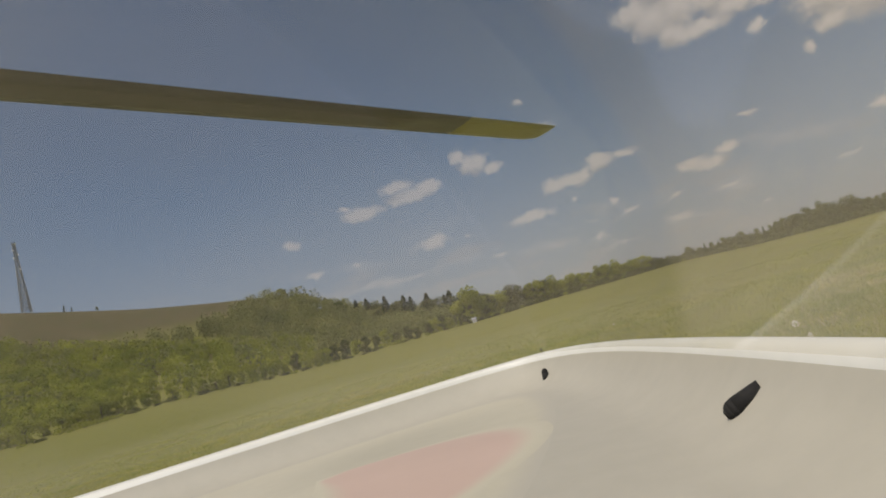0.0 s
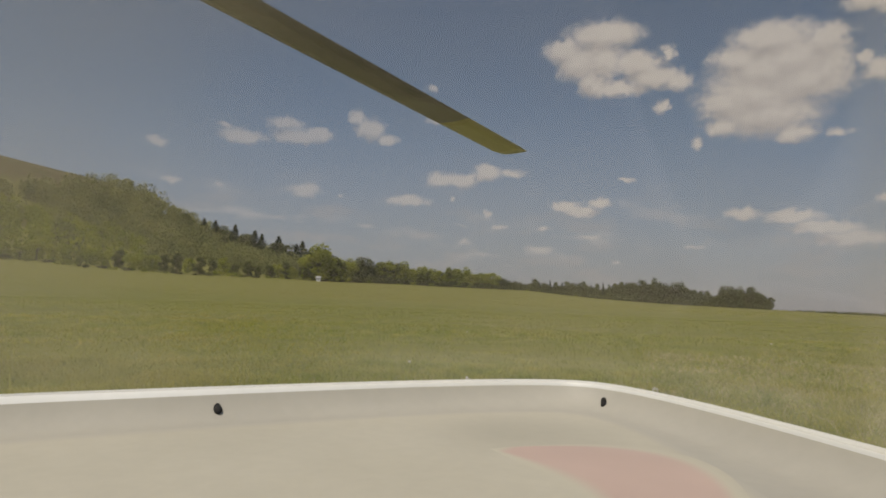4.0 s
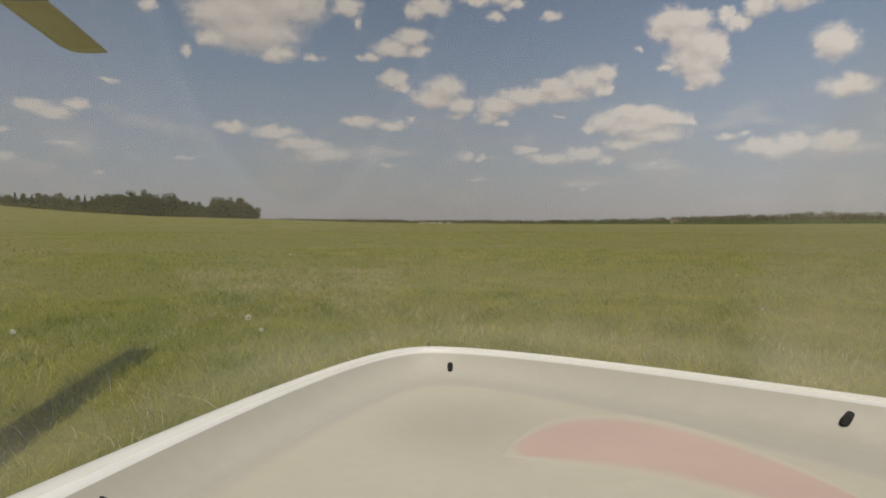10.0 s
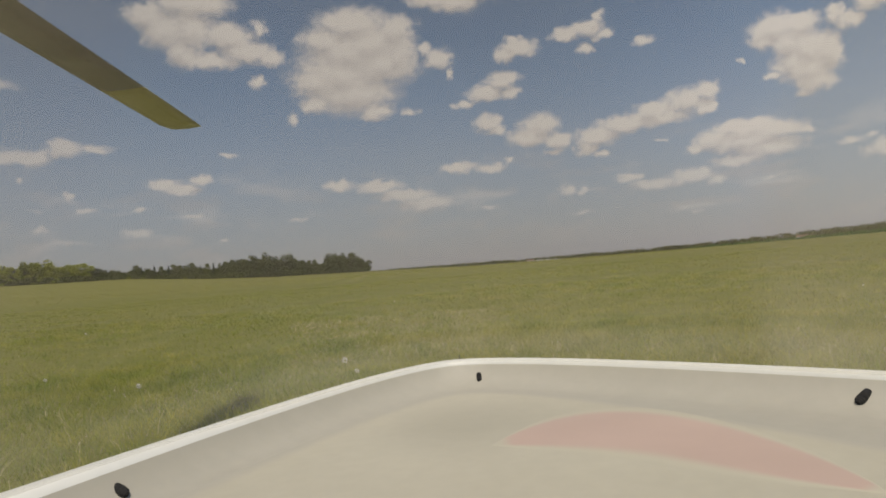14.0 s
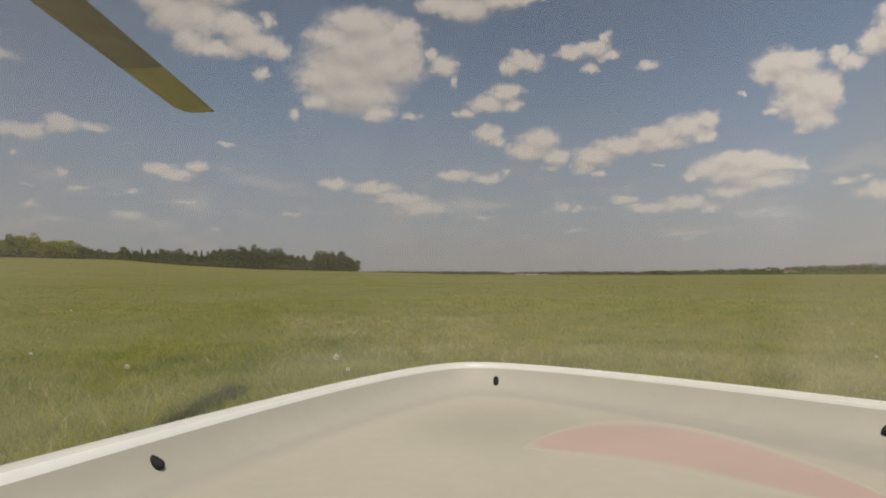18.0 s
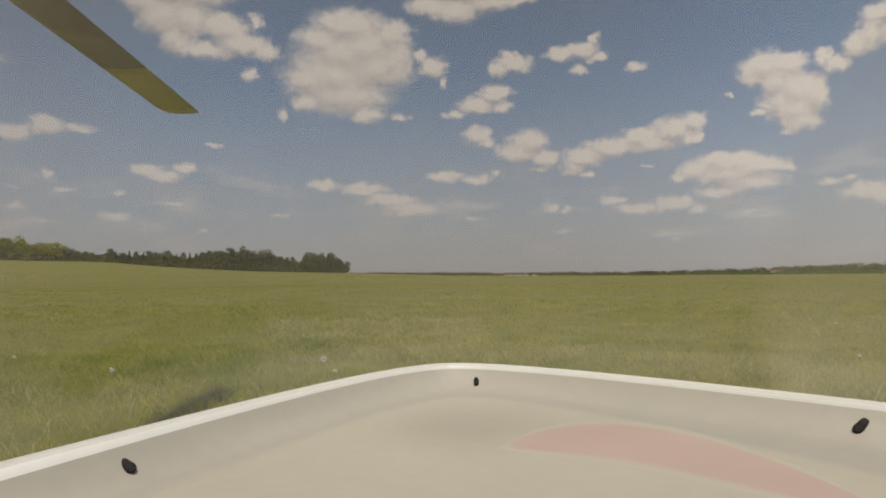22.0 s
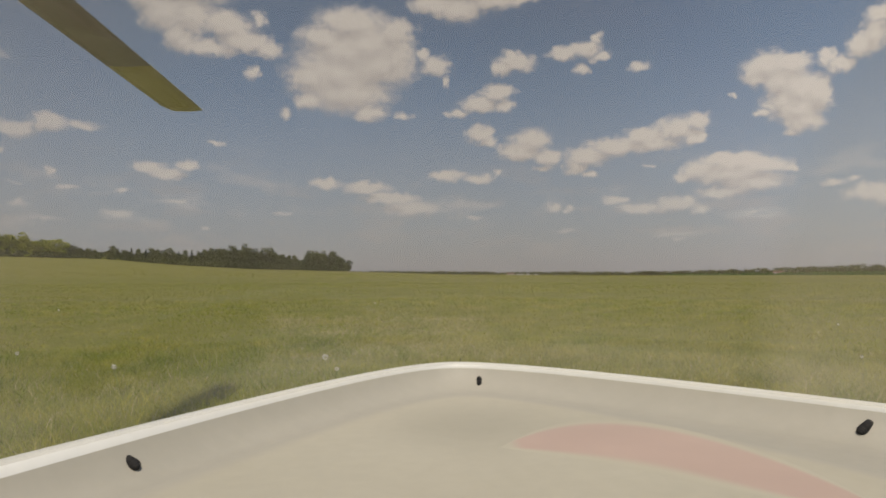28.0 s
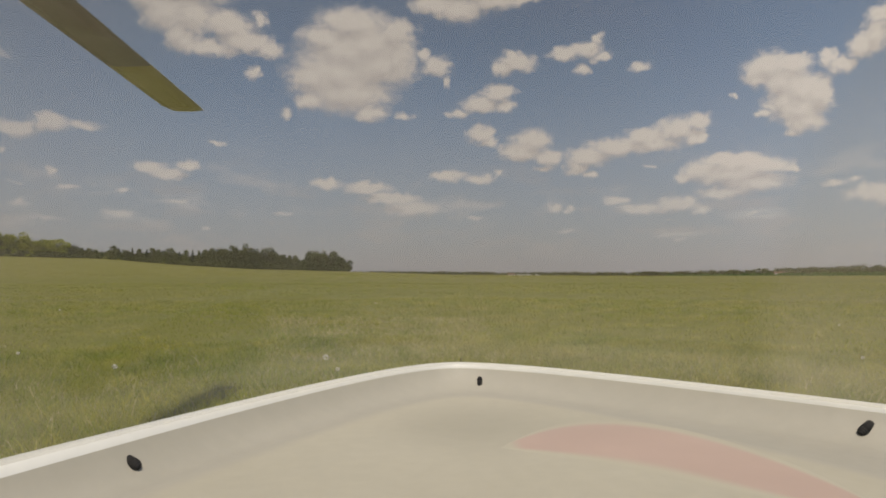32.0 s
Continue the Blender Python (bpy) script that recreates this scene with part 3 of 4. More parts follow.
# ---------------------------------------------------------------- the lie of the land
# azimuth (right positive): edge of the field, crest behind it, distance of the edge
LAND_AZ = [-180, -110, -92, -82, -72, -62, -57, -52, -46, -37, -28, -22, -16, -8, 1, 10, 20, 34, 50, 110, 180]
EDGE_EL = [0.0, 1.2, 1.8, 2.0, 2.3, 1.7, 1.6, 1.6, 1.55, 1.5, 1.33, 0.85, 0.5, 0.3, 0.0, -0.1, -0.2, -0.2, -0.1, 0.0, 0.0]
CREST_EL = [0.5, 8.0, 13.6, 12.2, 10.25, 8.7, 5.7, 3.7, 1.9, 0.9, 0.5, 0.5, 0.4, 0.2, 0.0, -0.05, -0.1, 0.0, 0.1, 0.5, 0.5]
EDGE_R = [400, 330, 300, 300, 310, 330, 345, 360, 380, 410, 430, 445, 460, 480, 700, 760, 760, 720, 700, 500, 400]
CREST_R = [900, 700, 640, 620, 620, 620, 620, 630, 640, 680, 720, 740, 770, 800, 1100, 1200, 1200, 1100, 1100, 1000, 900]
EYE = 0.45


def land(x, y):
    """Height of the ground; x and y may be arrays."""
    r = np.hypot(x, y) + 1e-6
    az = np.degrees(np.arctan2(x, y))
    e, c = np.interp(az, LAND_AZ, EDGE_EL), np.interp(az, LAND_AZ, CREST_EL)
    re, rc = np.interp(az, LAND_AZ, EDGE_R), np.interp(az, LAND_AZ, CREST_R)
    inner = (EYE + r * np.tan(np.radians(e))) * np.clip(r / re, 0, 1) ** 1.3
    k = np.clip((r - re) / (rc - re), 0, 1)
    ang = e + (c - e) * (k * k * (3 - 2 * k) * 0.4 + k * 0.6)
    outer = EYE + np.minimum(r, rc) * np.tan(np.radians(ang))
    z = np.where(r < re, inner, outer)
    z = z + 0.02 * np.sin(x * 0.9 + 1.3) * np.sin(y * 0.7) * np.clip(r / 4, 0, 1) * np.clip(60 / r, 0, 1)
    return z - np.clip((r - rc) / 3000, 0, 1) * 25


def at_land(az, r, sink=0.0):
    x, y = r * math.sin(radians(az)), r * math.cos(radians(az))
    return Vector((x, y, float(land(x, y)) - sink))


rings = np.concatenate([[0.0], np.geomspace(0.5, 4700, 120)])
turns = np.radians(np.arange(-180, 180, 1.25))
gx = np.outer(rings, np.sin(turns)).ravel()
gy = np.outer(rings, np.cos(turns)).ravel()
gv = np.stack([gx, gy, land(gx, gy)], 1)
n_t = len(turns)
gi, gj = np.meshgrid(np.arange(1, len(rings) - 1), np.arange(n_t), indexing="ij")
gk = (gj + 1) % n_t
gf = np.stack([gi * n_t + gj, gi * n_t + gk, (gi + 1) * n_t + gk, (gi + 1) * n_t + gj], -1).reshape(-1, 4)
gf = gf.tolist() + [(0, n_t + (j + 1) % n_t, n_t + j) for j in range(n_t)]
ground = new("ground", raw_mesh("ground", gv, gf, M_GROUND, True))
tagged(ground, "rough olive-green meadow rolling up to a wooded hill", "ground", kind="structure")


# ---------------------------------------------------------------- trees
def leaf_quads(rng, centers, radii, per, size):
    """Small leaf sprays scattered on and in round clumps: corners and faces."""
    n = len(centers) * per
    d = rng.normal(size=(n, 3))
    d /= np.linalg.norm(d, axis=1)[:, None]
    c = np.repeat(centers, per, 0) + d * np.repeat(radii, per, 0) * (rng.uniform(0.45, 1.0, (n, 1)) ** 0.6)
    u = rng.normal(size=(n, 3))
    u /= np.linalg.norm(u, axis=1)[:, None]
    w = np.cross(u, d + 0.4 * rng.normal(size=(n, 3)))
    w /= np.linalg.norm(w, axis=1)[:, None] + 1e-9
    s = size * rng.uniform(0.6, 1.3, (n, 1))
    quad = np.stack([c - u * s, c - w * s * 0.6, c + u * s, c + w * s * 0.6], 1).reshape(-1, 3)
    return quad, np.arange(n * 4).reshape(-1, 4)


def broad_tree(seed, height, spread, material, label, per=105):
    rng = np.random.default_rng(seed)
    tree = thing("broadleaf_tree", (0, 0, -500), label, "tree")
    bm = bmesh.new()
    rod(bm, (0, 0, -0.4), (0.1, 0, height * 0.45), height * 0.024, height * 0.014, 8)
    tips = []
    for i in range(6):
        a = i * 1.05 + rng.uniform(-0.3, 0.3)
        base = height * rng.uniform(0.2, 0.45)
        tip = (math.cos(a) * spread * 0.55, math.sin(a) * spread * 0.55, base + height * rng.uniform(0.18, 0.4))
        rod(bm, (0.05, 0, base), tip, height * 0.010, height * 0.003, 5)
        tips.append(tip)
    part("trunk", bm, M_BARK, tree)
    centers, radii = [], []
    for i in range(20):
        f = 0.06 + 0.76 * i / 19 + rng.uniform(-0.03, 0.03)
        wide = spread * math.sqrt(max(0.3, 1 - (2 * abs(f - 0.45)) ** 2.4)) * 0.70
        a = rng.uniform(0, 6.283)
        q = math.sqrt(rng.uniform(0.1, 1.0))
        centers.append((math.cos(a) * wide * q, math.sin(a) * wide * q, height * f))
        radii.append([spread * rng.uniform(0.28, 0.46)] * 2 + [height * rng.uniform(0.10, 0.15)])
    v, f = leaf_quads(rng, np.array(centers), np.array(radii), per, height * 0.028)
    crown = new("crown", raw_mesh("crown", v, f, material))
    crown.parent = tree
    return tree


def conifer(seed, height, spread, label):
    rng = np.random.default_rng(seed)
    tree = thing("spruce_tree", (0, 0, -500), label, "tree")
    bm = bmesh.new()
    rod(bm, (0, 0, -0.4), (0, 0, height * 0.96), height * 0.018, height * 0.003, 7)
    part("trunk", bm, M_BARK, tree)
    centers, radii = [], []
    for i in range(15):
        f = 0.05 + 0.92 * i / 14
        wide = spread * (1 - f) ** 0.85 + 0.12
        for k in range(4):
            a = i * 1.7 + k * 1.571 + rng.uniform(-0.4, 0.4)
            centers.append((math.cos(a) * wide * 0.55, math.sin(a) * wide * 0.55, height * f - wide * 0.15))
            radii.append([wide * 0.55, wide * 0.55, height * 0.045])
    v, f = leaf_quads(rng, np.array(centers), np.array(radii), 18, height * 0.022)
    crown = new("crown", raw_mesh("crown", v, f, M_NEEDLE))
    crown.parent = tree
    return tree


def shrub(seed, height, material, label):
    rng = np.random.default_rng(seed)
    bush = thing("shrub", (0, 0, -500), label, "shrub")
    bm = bmesh.new()
    for i in range(6):
        a = i * 1.05
        rod(bm, (0, 0, -0.3), (math.cos(a) * height * 0.4, math.sin(a) * height * 0.4, height * 0.6), height * 0.02, height * 0.008, 5)
    part("stems", bm, M_BARK, bush)
    centers = np.stack([rng.normal(0, height * 0.38, 11), rng.normal(0, height * 0.38, 11), rng.uniform(0.15, 0.72, 11) * height], 1)
    radii = np.stack([rng.uniform(0.25, 0.42, 11) * height] * 2 + [rng.uniform(0.2, 0.3, 11) * height], 1)
    v, f = leaf_quads(rng, centers, radii, 70, height * 0.055)
    crown = new("crown", raw_mesh("crown", v, f, material))
    crown.parent = bush
    return bush


BROAD = [broad_tree(11 + i, 14.0, s, M_LEAF, "dark green broadleaf tree at the edge of the meadow") for i, s in enumerate((5.2, 4.4, 6.0, 4.8))]
PALE = [broad_tree(31 + i, 12.0, s, M_LEAF_PALE, "bright yellow-green young tree at the edge of the wood") for i, s in enumerate((4.4, 5.0))]
SPRUCE = [conifer(41 + i, 15.0, s, "dark narrow spruce standing among broadleaf trees") for i, s in enumerate((3.4, 4.2))]
SHRUB = [shrub(51, 4.0, M_LEAF, "dark green shrub along the field edge"), shrub(52, 4.0, M_LEAF_PALE, "light green shrub along the field edge")]
BASE_H = {id(t): 14.0 for t in BROAD} | {id(t): 12.0 for t in PALE} | {id(t): 15.0 for t in SPRUCE} | {id(t): 4.0 for t in SHRUB}
used = set()


def plant(tree, at, height, group, fat=1.0):
    s = height / BASE_H[id(tree)]
    m = Matrix.Translation(at) @ pose(0, 0, 0, 0, 0, random.uniform(0, 360)) @ Matrix.Diagonal((s * fat, s * fat, s, 1))
    if id(tree) in used:
        made = copy_thing(tree, m @ Matrix.Diagonal((1 / tree.scale[0], 1 / tree.scale[1], 1 / tree.scale[2], 1)))
    else:
        tree.matrix_basis = m
        used.add(id(tree))
        made = tree
    return tagged(made, group=group)


# top of the tree line against the sky, by azimuth
TOP_AZ = [-47, -45.9, -44.8, -42.5, -39, -34.4, -31, -29.7, -27.6, -26.8, -26, -23.3, -20.7, -19.3, -18, -16, -13.9, -12.3, -11.5, -9.2, -8.4]
TOP_EL = [5.0, 5.0, 3.9, 3.7, 3.45, 3.15, 2.85, 2.45, 2.0, 2.5, 2.1, 2.25, 1.95, 2.7, 2.5, 2.55, 2.15, 1.7, 2.2, 2.0, 1.4]


def line_height(az, r):
    p = at_land(az, r)
    return max(3.0, r * math.tan(radians(float(np.interp(az, TOP_AZ, TOP_EL)))) + EYE - p.z)


TREE_LINE = "tree line along the far edge of the meadow"
random.seed(4)
az = -46.6
while az < -8.2:
    r = float(np.interp(az, LAND_AZ, EDGE_R)) + random.uniform(6, 16)
    h = line_height(az, r) * random.uniform(0.80, 1.10)
    if -28 < az < -20.5:
        kind = random.choice(SPRUCE + BROAD)
    elif az < -30:
        kind = random.choice(BROAD + PALE + SPRUCE)
        kind = PALE[0] if kind in (BROAD[0], SPRUCE[1]) else PALE[1] if kind is BROAD[3] else kind
    else:
        kind = random.choice(BROAD)
    if not -12.6 < az < -12.0:
        plant(kind, at_land(az, r), h * (random.uniform(0.85, 1.1) if az < -30 else 1.0), TREE_LINE, random.uniform(0.75, 1.1) * (1.5 if az < -30 else 1.1))
    az += math.degrees(random.uniform(3.4, 5.6) / r) * (0.8 if az < -20 else 1.0)
az = -46.0
while az < -8.6:                                        # a second row fills the gaps
    r = float(np.interp(az, LAND_AZ, EDGE_R)) + random.uniform(20, 34)
    plant(random.choice(BROAD + SPRUCE[:1]), at_land(az, r), line_height(az, r) * random.uniform(0.62, 0.88), TREE_LINE, random.uniform(1.0, 1.3))
    az += math.degrees(random.uniform(6.0, 9.0) / r)
az = -82.0
while az < -19.0:                                       # shrubs before the wood
    r = float(np.interp(az, LAND_AZ, EDGE_R)) + random.uniform(-3, 4)
    kind = SHRUB[1] if random.random() < 0.55 else SHRUB[0]
    plant(kind, at_land(az, r), random.uniform(1.4, 3.6) * (1.0 if az < -44 else 0.6), "shrubs along the field edge", random.uniform(1.0, 1.5))
    az += math.degrees(random.uniform(3.5, 8.0) / r) * (1.0 if az < -44 else 1.8)
az = -88.0
while az < -46.5:                                       # first trees of the wood below the hill
    r = float(np.interp(az, LAND_AZ, EDGE_R)) + random.uniform(4, 22)
    kind = random.choice(PALE) if az < -62 else random.choice(BROAD + PALE)
    plant(kind, at_land(az, r), random.uniform(6.5, 11.5), "trees at the foot of the hill", random.uniform(1.0, 1.35))
    az += math.degrees(random.uniform(4.0, 7.0) / r)
for a, rr, h, kind in ((-61.2, 615, 9, BROAD[2]), (-60.2, 600, 8, BROAD[0]), (-77.7, 640, 7, SPRUCE[0]), (-77.2, 640, 5, SPRUCE[1]), (-75.5, 635, 4, BROAD[1]),
                       (-57.0, 570, 17, BROAD[1]), (-55.5, 560, 19, SPRUCE[0]), (-54.6, 560, 21, SPRUCE[1]), (-53.8, 560, 20, BROAD[3]), (-53.0, 556, 24, SPRUCE[0]), (-52.0, 550, 22, BROAD[0]), (-51.4, 545, 25, SPRUCE[1]), (-50.8, 540, 24, SPRUCE[0]), (-49.9, 530, 22, BROAD[2]), (-49.4, 526, 26, SPRUCE[1]), (-48.8, 520, 23, BROAD[1]), (-47.9, 510, 23, SPRUCE[0]), (-47.4, 505, 26, SPRUCE[1]), (-46.8, 500, 22, BROAD[3]), (-46.1, 495, 24, SPRUCE[0]), (-45.6, 490, 21, BROAD[2])):
    plant(kind, at_land(a, rr), h, "trees on the skyline of the hill", 1.1 if h < 12 else 1.5 if kind in BROAD else 1.7)


# ---------------------------------------------------------------- woods too many to count
def far_wood(name, label, seed, count, azs, depth, size, per, material, keep):
    rng = np.random.default_rng(seed)
    a = rng.uniform(*azs, count)
    k = np.sqrt(rng.uniform(*depth, count))
    re, rc = np.interp(a, LAND_AZ, EDGE_R), np.interp(a, LAND_AZ, CREST_R)
    r = re + 12 + (rc + 30 - re) * k
    ok = keep(a, k, rng)
    a, r = a[ok], r[ok]
    x, y = r * np.sin(np.radians(a)), r * np.cos(np.radians(a))
    z = land(x, y)
    h = rng.uniform(*size, len(a))
    c = np.stack([x, y, z + h * 0.55], 1)
    rad = np.stack([h * 0.42, h * 0.42, h * 0.5], 1) * rng.uniform(0.8, 1.25, (len(a), 3))
    v, f = leaf_quads(rng, c, rad, per, 0.75)
    ob = new(name, raw_mesh(name, v, f, material))
    return tagged(ob, label, "woodland", kind="stuff")


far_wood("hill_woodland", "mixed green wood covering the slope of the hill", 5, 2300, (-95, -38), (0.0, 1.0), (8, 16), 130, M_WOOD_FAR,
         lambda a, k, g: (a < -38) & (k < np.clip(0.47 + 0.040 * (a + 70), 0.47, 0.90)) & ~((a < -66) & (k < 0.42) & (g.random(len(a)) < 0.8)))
far_wood("bright_thicket", "bright yellow-green thicket low on the hillside", 6, 1500, (-95, -60), (0.0, 0.34), (6, 11), 100, M_LEAF_PALE,
         lambda a, k, g: k < 0.58 - 0.014 * (a + 82))


def wood_belt(name, label, seed, count, azs, depth, share, material):
    """The inside of the tree line: crowns down to the ground behind the first rows."""
    rng = np.random.default_rng(seed)
    a = rng.uniform(*azs, count)
    r = np.interp(a, LAND_AZ, EDGE_R) + rng.uniform(*depth, count)
    x, y = r * np.sin(np.radians(a)), r * np.cos(np.radians(a))
    z = land(x, y)
    h = np.maximum(2.0, (r * np.tan(np.radians(np.interp(a, TOP_AZ, TOP_EL))) + EYE - z)) * rng.uniform(*share, count)
    c = np.stack([x, y, z + h * 0.48], 1)
    rad = np.stack([np.full(count, 2.6), np.full(count, 2.6), h * 0.52], 1)
    v, f = leaf_quads(rng, c, rad, 90, 0.55)
    return tagged(new(name, raw_mesh(name, v, f, material)), label, "woodland", kind="stuff")


wood_belt("wood_understorey", "dense dark undergrowth inside the tree line", 12, 900, (-47, -8.4), (8, 40), (0.5, 0.80), M_LEAF)
wood_belt("wood_edge_scrub", "low dark scrub along the foot of the tree line", 14, 700, (-47, -8.4), (2, 12), (0.12, 0.34), M_LEAF)


def hedge_band(name, label, seed, azs, r0, depth, heights, step, material, per=44, size=0.7):
    """A far belt of trees seen as a low dark strip on the horizon."""
    rng = np.random.default_rng(seed)
    a = np.arange(azs[0], azs[1], math.degrees(step / r0))
    a = np.concatenate([a, a]) + rng.normal(0, 0.05, 2 * len(a))
    r = r0 + rng.uniform(0, depth, len(a))
    x, y = r * np.sin(np.radians(a)), r * np.cos(np.radians(a))
    h = np.interp(a, *heights) * rng.uniform(0.4, 1.2, len(a))
    c = np.stack([x, y, land(x, y) + h * 0.5], 1)
    rad = np.stack([h * 0.5 + 1.0, h * 0.5 + 1.0, h * 0.52], 1)
    v, f = leaf_quads(rng, c, rad, per, size)
    ob = new(name, raw_mesh(name, v, f, material))
    return tagged(ob, label, "woodland", kind="stuff")


hedge_band("horizon_trees", "low belt of distant dark trees on the horizon", 8, (-9, 20), 1000, 60, ([-9, -2, 3, 5, 8, 12, 20], [4.6, 5.0, 5.4, 4.2, 5.0, 6.0, 6.0]), 3.0, M_LEAF, 60, 1.0)
hedge_band("distant_wood", "distant dark wood beyond the green field", 9, (17, 50), 1000, 60, ([17, 20, 24, 30, 34, 38, 42, 50], [6, 6.5, 8, 10.5, 12.5, 14.5, 14, 12]), 3.0, M_LEAF, 110, 1.15)
hedge_band("green_crop", "strip of bright green crop before the distant wood", 10, (19, 50), 880, 60, ([19, 26, 50], [2.4, 3.6, 5.5]), 2.0, M_CROP, 50, 0.8)


# ---------------------------------------------------------------- mast, hut and farm
def lattice_mast(at, height):
    mast = thing("radio_mast", at, "tall tapering steel lattice mast on top of the hill", "mast")
    wide, slim = height * 0.055, height * 0.016

    def corner(k, f):
        w = wide + (slim - wide) * min(1.0, f / 0.8)
        return Vector(((-1, 1, 1, -1)[k] * w, (-1, -1, 1, 1)[k] * w, f * height))

    for k in range(4):
        bm = bmesh.new()
        rod(bm, corner(k, -0.02), corner(k, 0.8), 0.46, 0.34, 6)
        rod(bm, corner(k, 0.8), corner(k, 1.0), 0.34, 0.28, 6)
        part("leg", bm, M_STEEL, mast)
    bays = 15
    for i in range(bays):
        lo, hi = i / bays, (i + 1) / bays
        bm = bmesh.new()
        for k in range(4):
            n = (k + 1) % 4
            rod(bm, corner(k, lo), corner(n, hi), 0.19, sides=4)
            rod(bm, corner(n, lo), corner(k, hi), 0.19, sides=4)
            rod(bm, corner(k, hi), corner(n, hi), 0.19, sides=4)
        part("bracing", bm, M_STEEL, mast)
    for f, a in ((0.99, 0.4), (0.96, 2.6), (0.84, 1.2), (0.80, 3.9), (0.9, 5.2), (0.62, 0.9)):
        bm = bmesh.new()
        p = Vector((math.cos(a) * 1.7, math.sin(a) * 1.7, f * height))
        rod(bm, p - Vector((math.cos(a), math.sin(a), 0)) * 0.4, p + Vector((math.cos(a), math.sin(a), 0)) * 0.5, 0.95, 0.8, 12)
        part("dish_antenna", bm, M_DISH, mast, "pale round dish antenna")
    bm = bmesh.new()
    box(bm, (0, 0, height * 1.0), (3.4, 3.4, 0.25), bevel=0.05)
    for a in range(4):
        rod(bm, corner(a, 1.0), corner(a, 1.0) + Vector((0, 0, 2.6)), 0.12, sides=5)
    part("top_platform", bm, M_STEEL, mast)
    return mast


lattice_mast(at_land(-80.1, 632, 0.3), 60.0)


def small_building(name, at, size, ridge, label, wall, roof, turn, category, windows=2):
    """A gabled building: walls with real window and door recesses, a roof of two slopes."""
    L, W, H = size
    house = thing(name, at, label, category, turn=turn)
    bm = bmesh.new()
    pts = [(-W / 2, -0.6), (W / 2, -0.6), (W / 2, H), (0, H + ridge), (-W / 2, H)]
    ends = [[bm.verts.new((s * L / 2, y, z)) for y, z in pts] for s in (-1, 1)]
    bm.faces.new(ends[0][::-1]), bm.faces.new(ends[1])
    for i in range(5):
        j = (i + 1) % 5
        bm.faces.new((ends[0][i], ends[0][j], ends[1][j], ends[1][i]))
    bmesh.ops.recalc_face_normals(bm, faces=bm.faces)
    part("wall", bm, wall, house)
    slope = math.atan2(ridge, W / 2)
    for s in (-1, 1):
        bm = bmesh.new()
        run = math.hypot(ridge, W / 2) + 0.35
        mid = Vector((0, s * math.cos(slope) * run / 2, H + ridge - math.sin(slope) * run / 2 + 0.09))
        box(bm, mid, (L + 0.6, run, 0.14), Euler((-s * slope, 0, 0)).to_quaternion())
        part("roof", bm, roof, house)
    for i in range(windows):
        x = (i + 0.5) / windows * L * 0.8 - L * 0.4
        bm = bmesh.new()
        box(bm, (x, -W / 2 - 0.02, H * 0.55), (L * 0.14, 0.08, H * 0.36), bevel=0.02)
        part("window", bm, M_GLASSDARK, house)
    return house


small_building("field_hut", at_land(-45.9, 374, 0.0), (2.4, 2.0, 2.0), 0.7, "small white hut beside the wood", M_WHITEWASH, M_TIN, 46, "hut", 1)
random.seed(9)
small_building("barn", at_land(7.4, 1010, 2.3), (34, 12, 2.0), 1.6, "long low white barn on the far horizon", M_WHITEWASH, M_TIN, -6, "barn", 5)
small_building("farm_house", at_land(5.9, 1000, 1.6), (11, 8, 2.4), 2.0, "low brown-roofed house on the far horizon", M_WHITEWASH, M_TILE, -12, "house", 3)
small_building("farm_house", at_land(27.3, 985, 1.0), (14, 8, 4.0), 2.4, "pale house among trees beyond the green field", M_WHITEWASH, M_TILE, -22, "house", 3)
for a, h in ((3.2, 5.0), (8.6, 5.2), (20.2, 6.5), (33.8, 10), (34.6, 12.5), (39.5, 14), (40.4, 12)):
    plant(random.choice(BROAD), at_land(a, 960 + random.uniform(-10, 20)), h, "trees on the far horizon", 1.3)


# ---------------------------------------------------------------- the aircraft that carries the camera
NOSE_X, NOSE_Y, HULL_TURN, RIM_Z = 0.0009, 0.7602, 0.1724, 0.35
HULL_LONG = 1.35
d_s = np.linspace(0, 1, 46) ** 2 * HULL_LONG


def half_width(d):
    return np.where(d < 0.4, 0.279 * np.sqrt(np.maximum(d, 0)) + 0.4528 * d, 0.3576 + 0.1 * (1 - np.exp(-np.maximum(d - 0.4, 0) * 6.7)))


def loop(o, z, last=HULL_LONG):
    """One line round the hull from the left stern over the nose to the right stern, set in by o, z above the rim."""
    d = np.linspace(0, 1, 46) ** 2 * last
    w = half_width(d)
    u = np.concatenate([-w[::-1], w[1:]]) * (1 - o / 0.42)
    dd = np.concatenate([d[::-1], d[1:]])
    dd = np.where(dd < 0.85, 0.85 + (dd - 0.85) * (1 - o / 0.75), dd)
    c, s = math.cos(HULL_TURN), math.sin(HULL_TURN)
    return np.stack([NOSE_X + c * u + s * dd, NOSE_Y + s * u - c * dd, np.full(len(u), RIM_Z + z)], 1)


def panel_edge():
    """How far the cream panel of the deck stays off the rim: close on the left, further in on the right."""
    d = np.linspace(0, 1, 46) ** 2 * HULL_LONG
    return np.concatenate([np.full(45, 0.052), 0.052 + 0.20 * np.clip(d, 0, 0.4)])


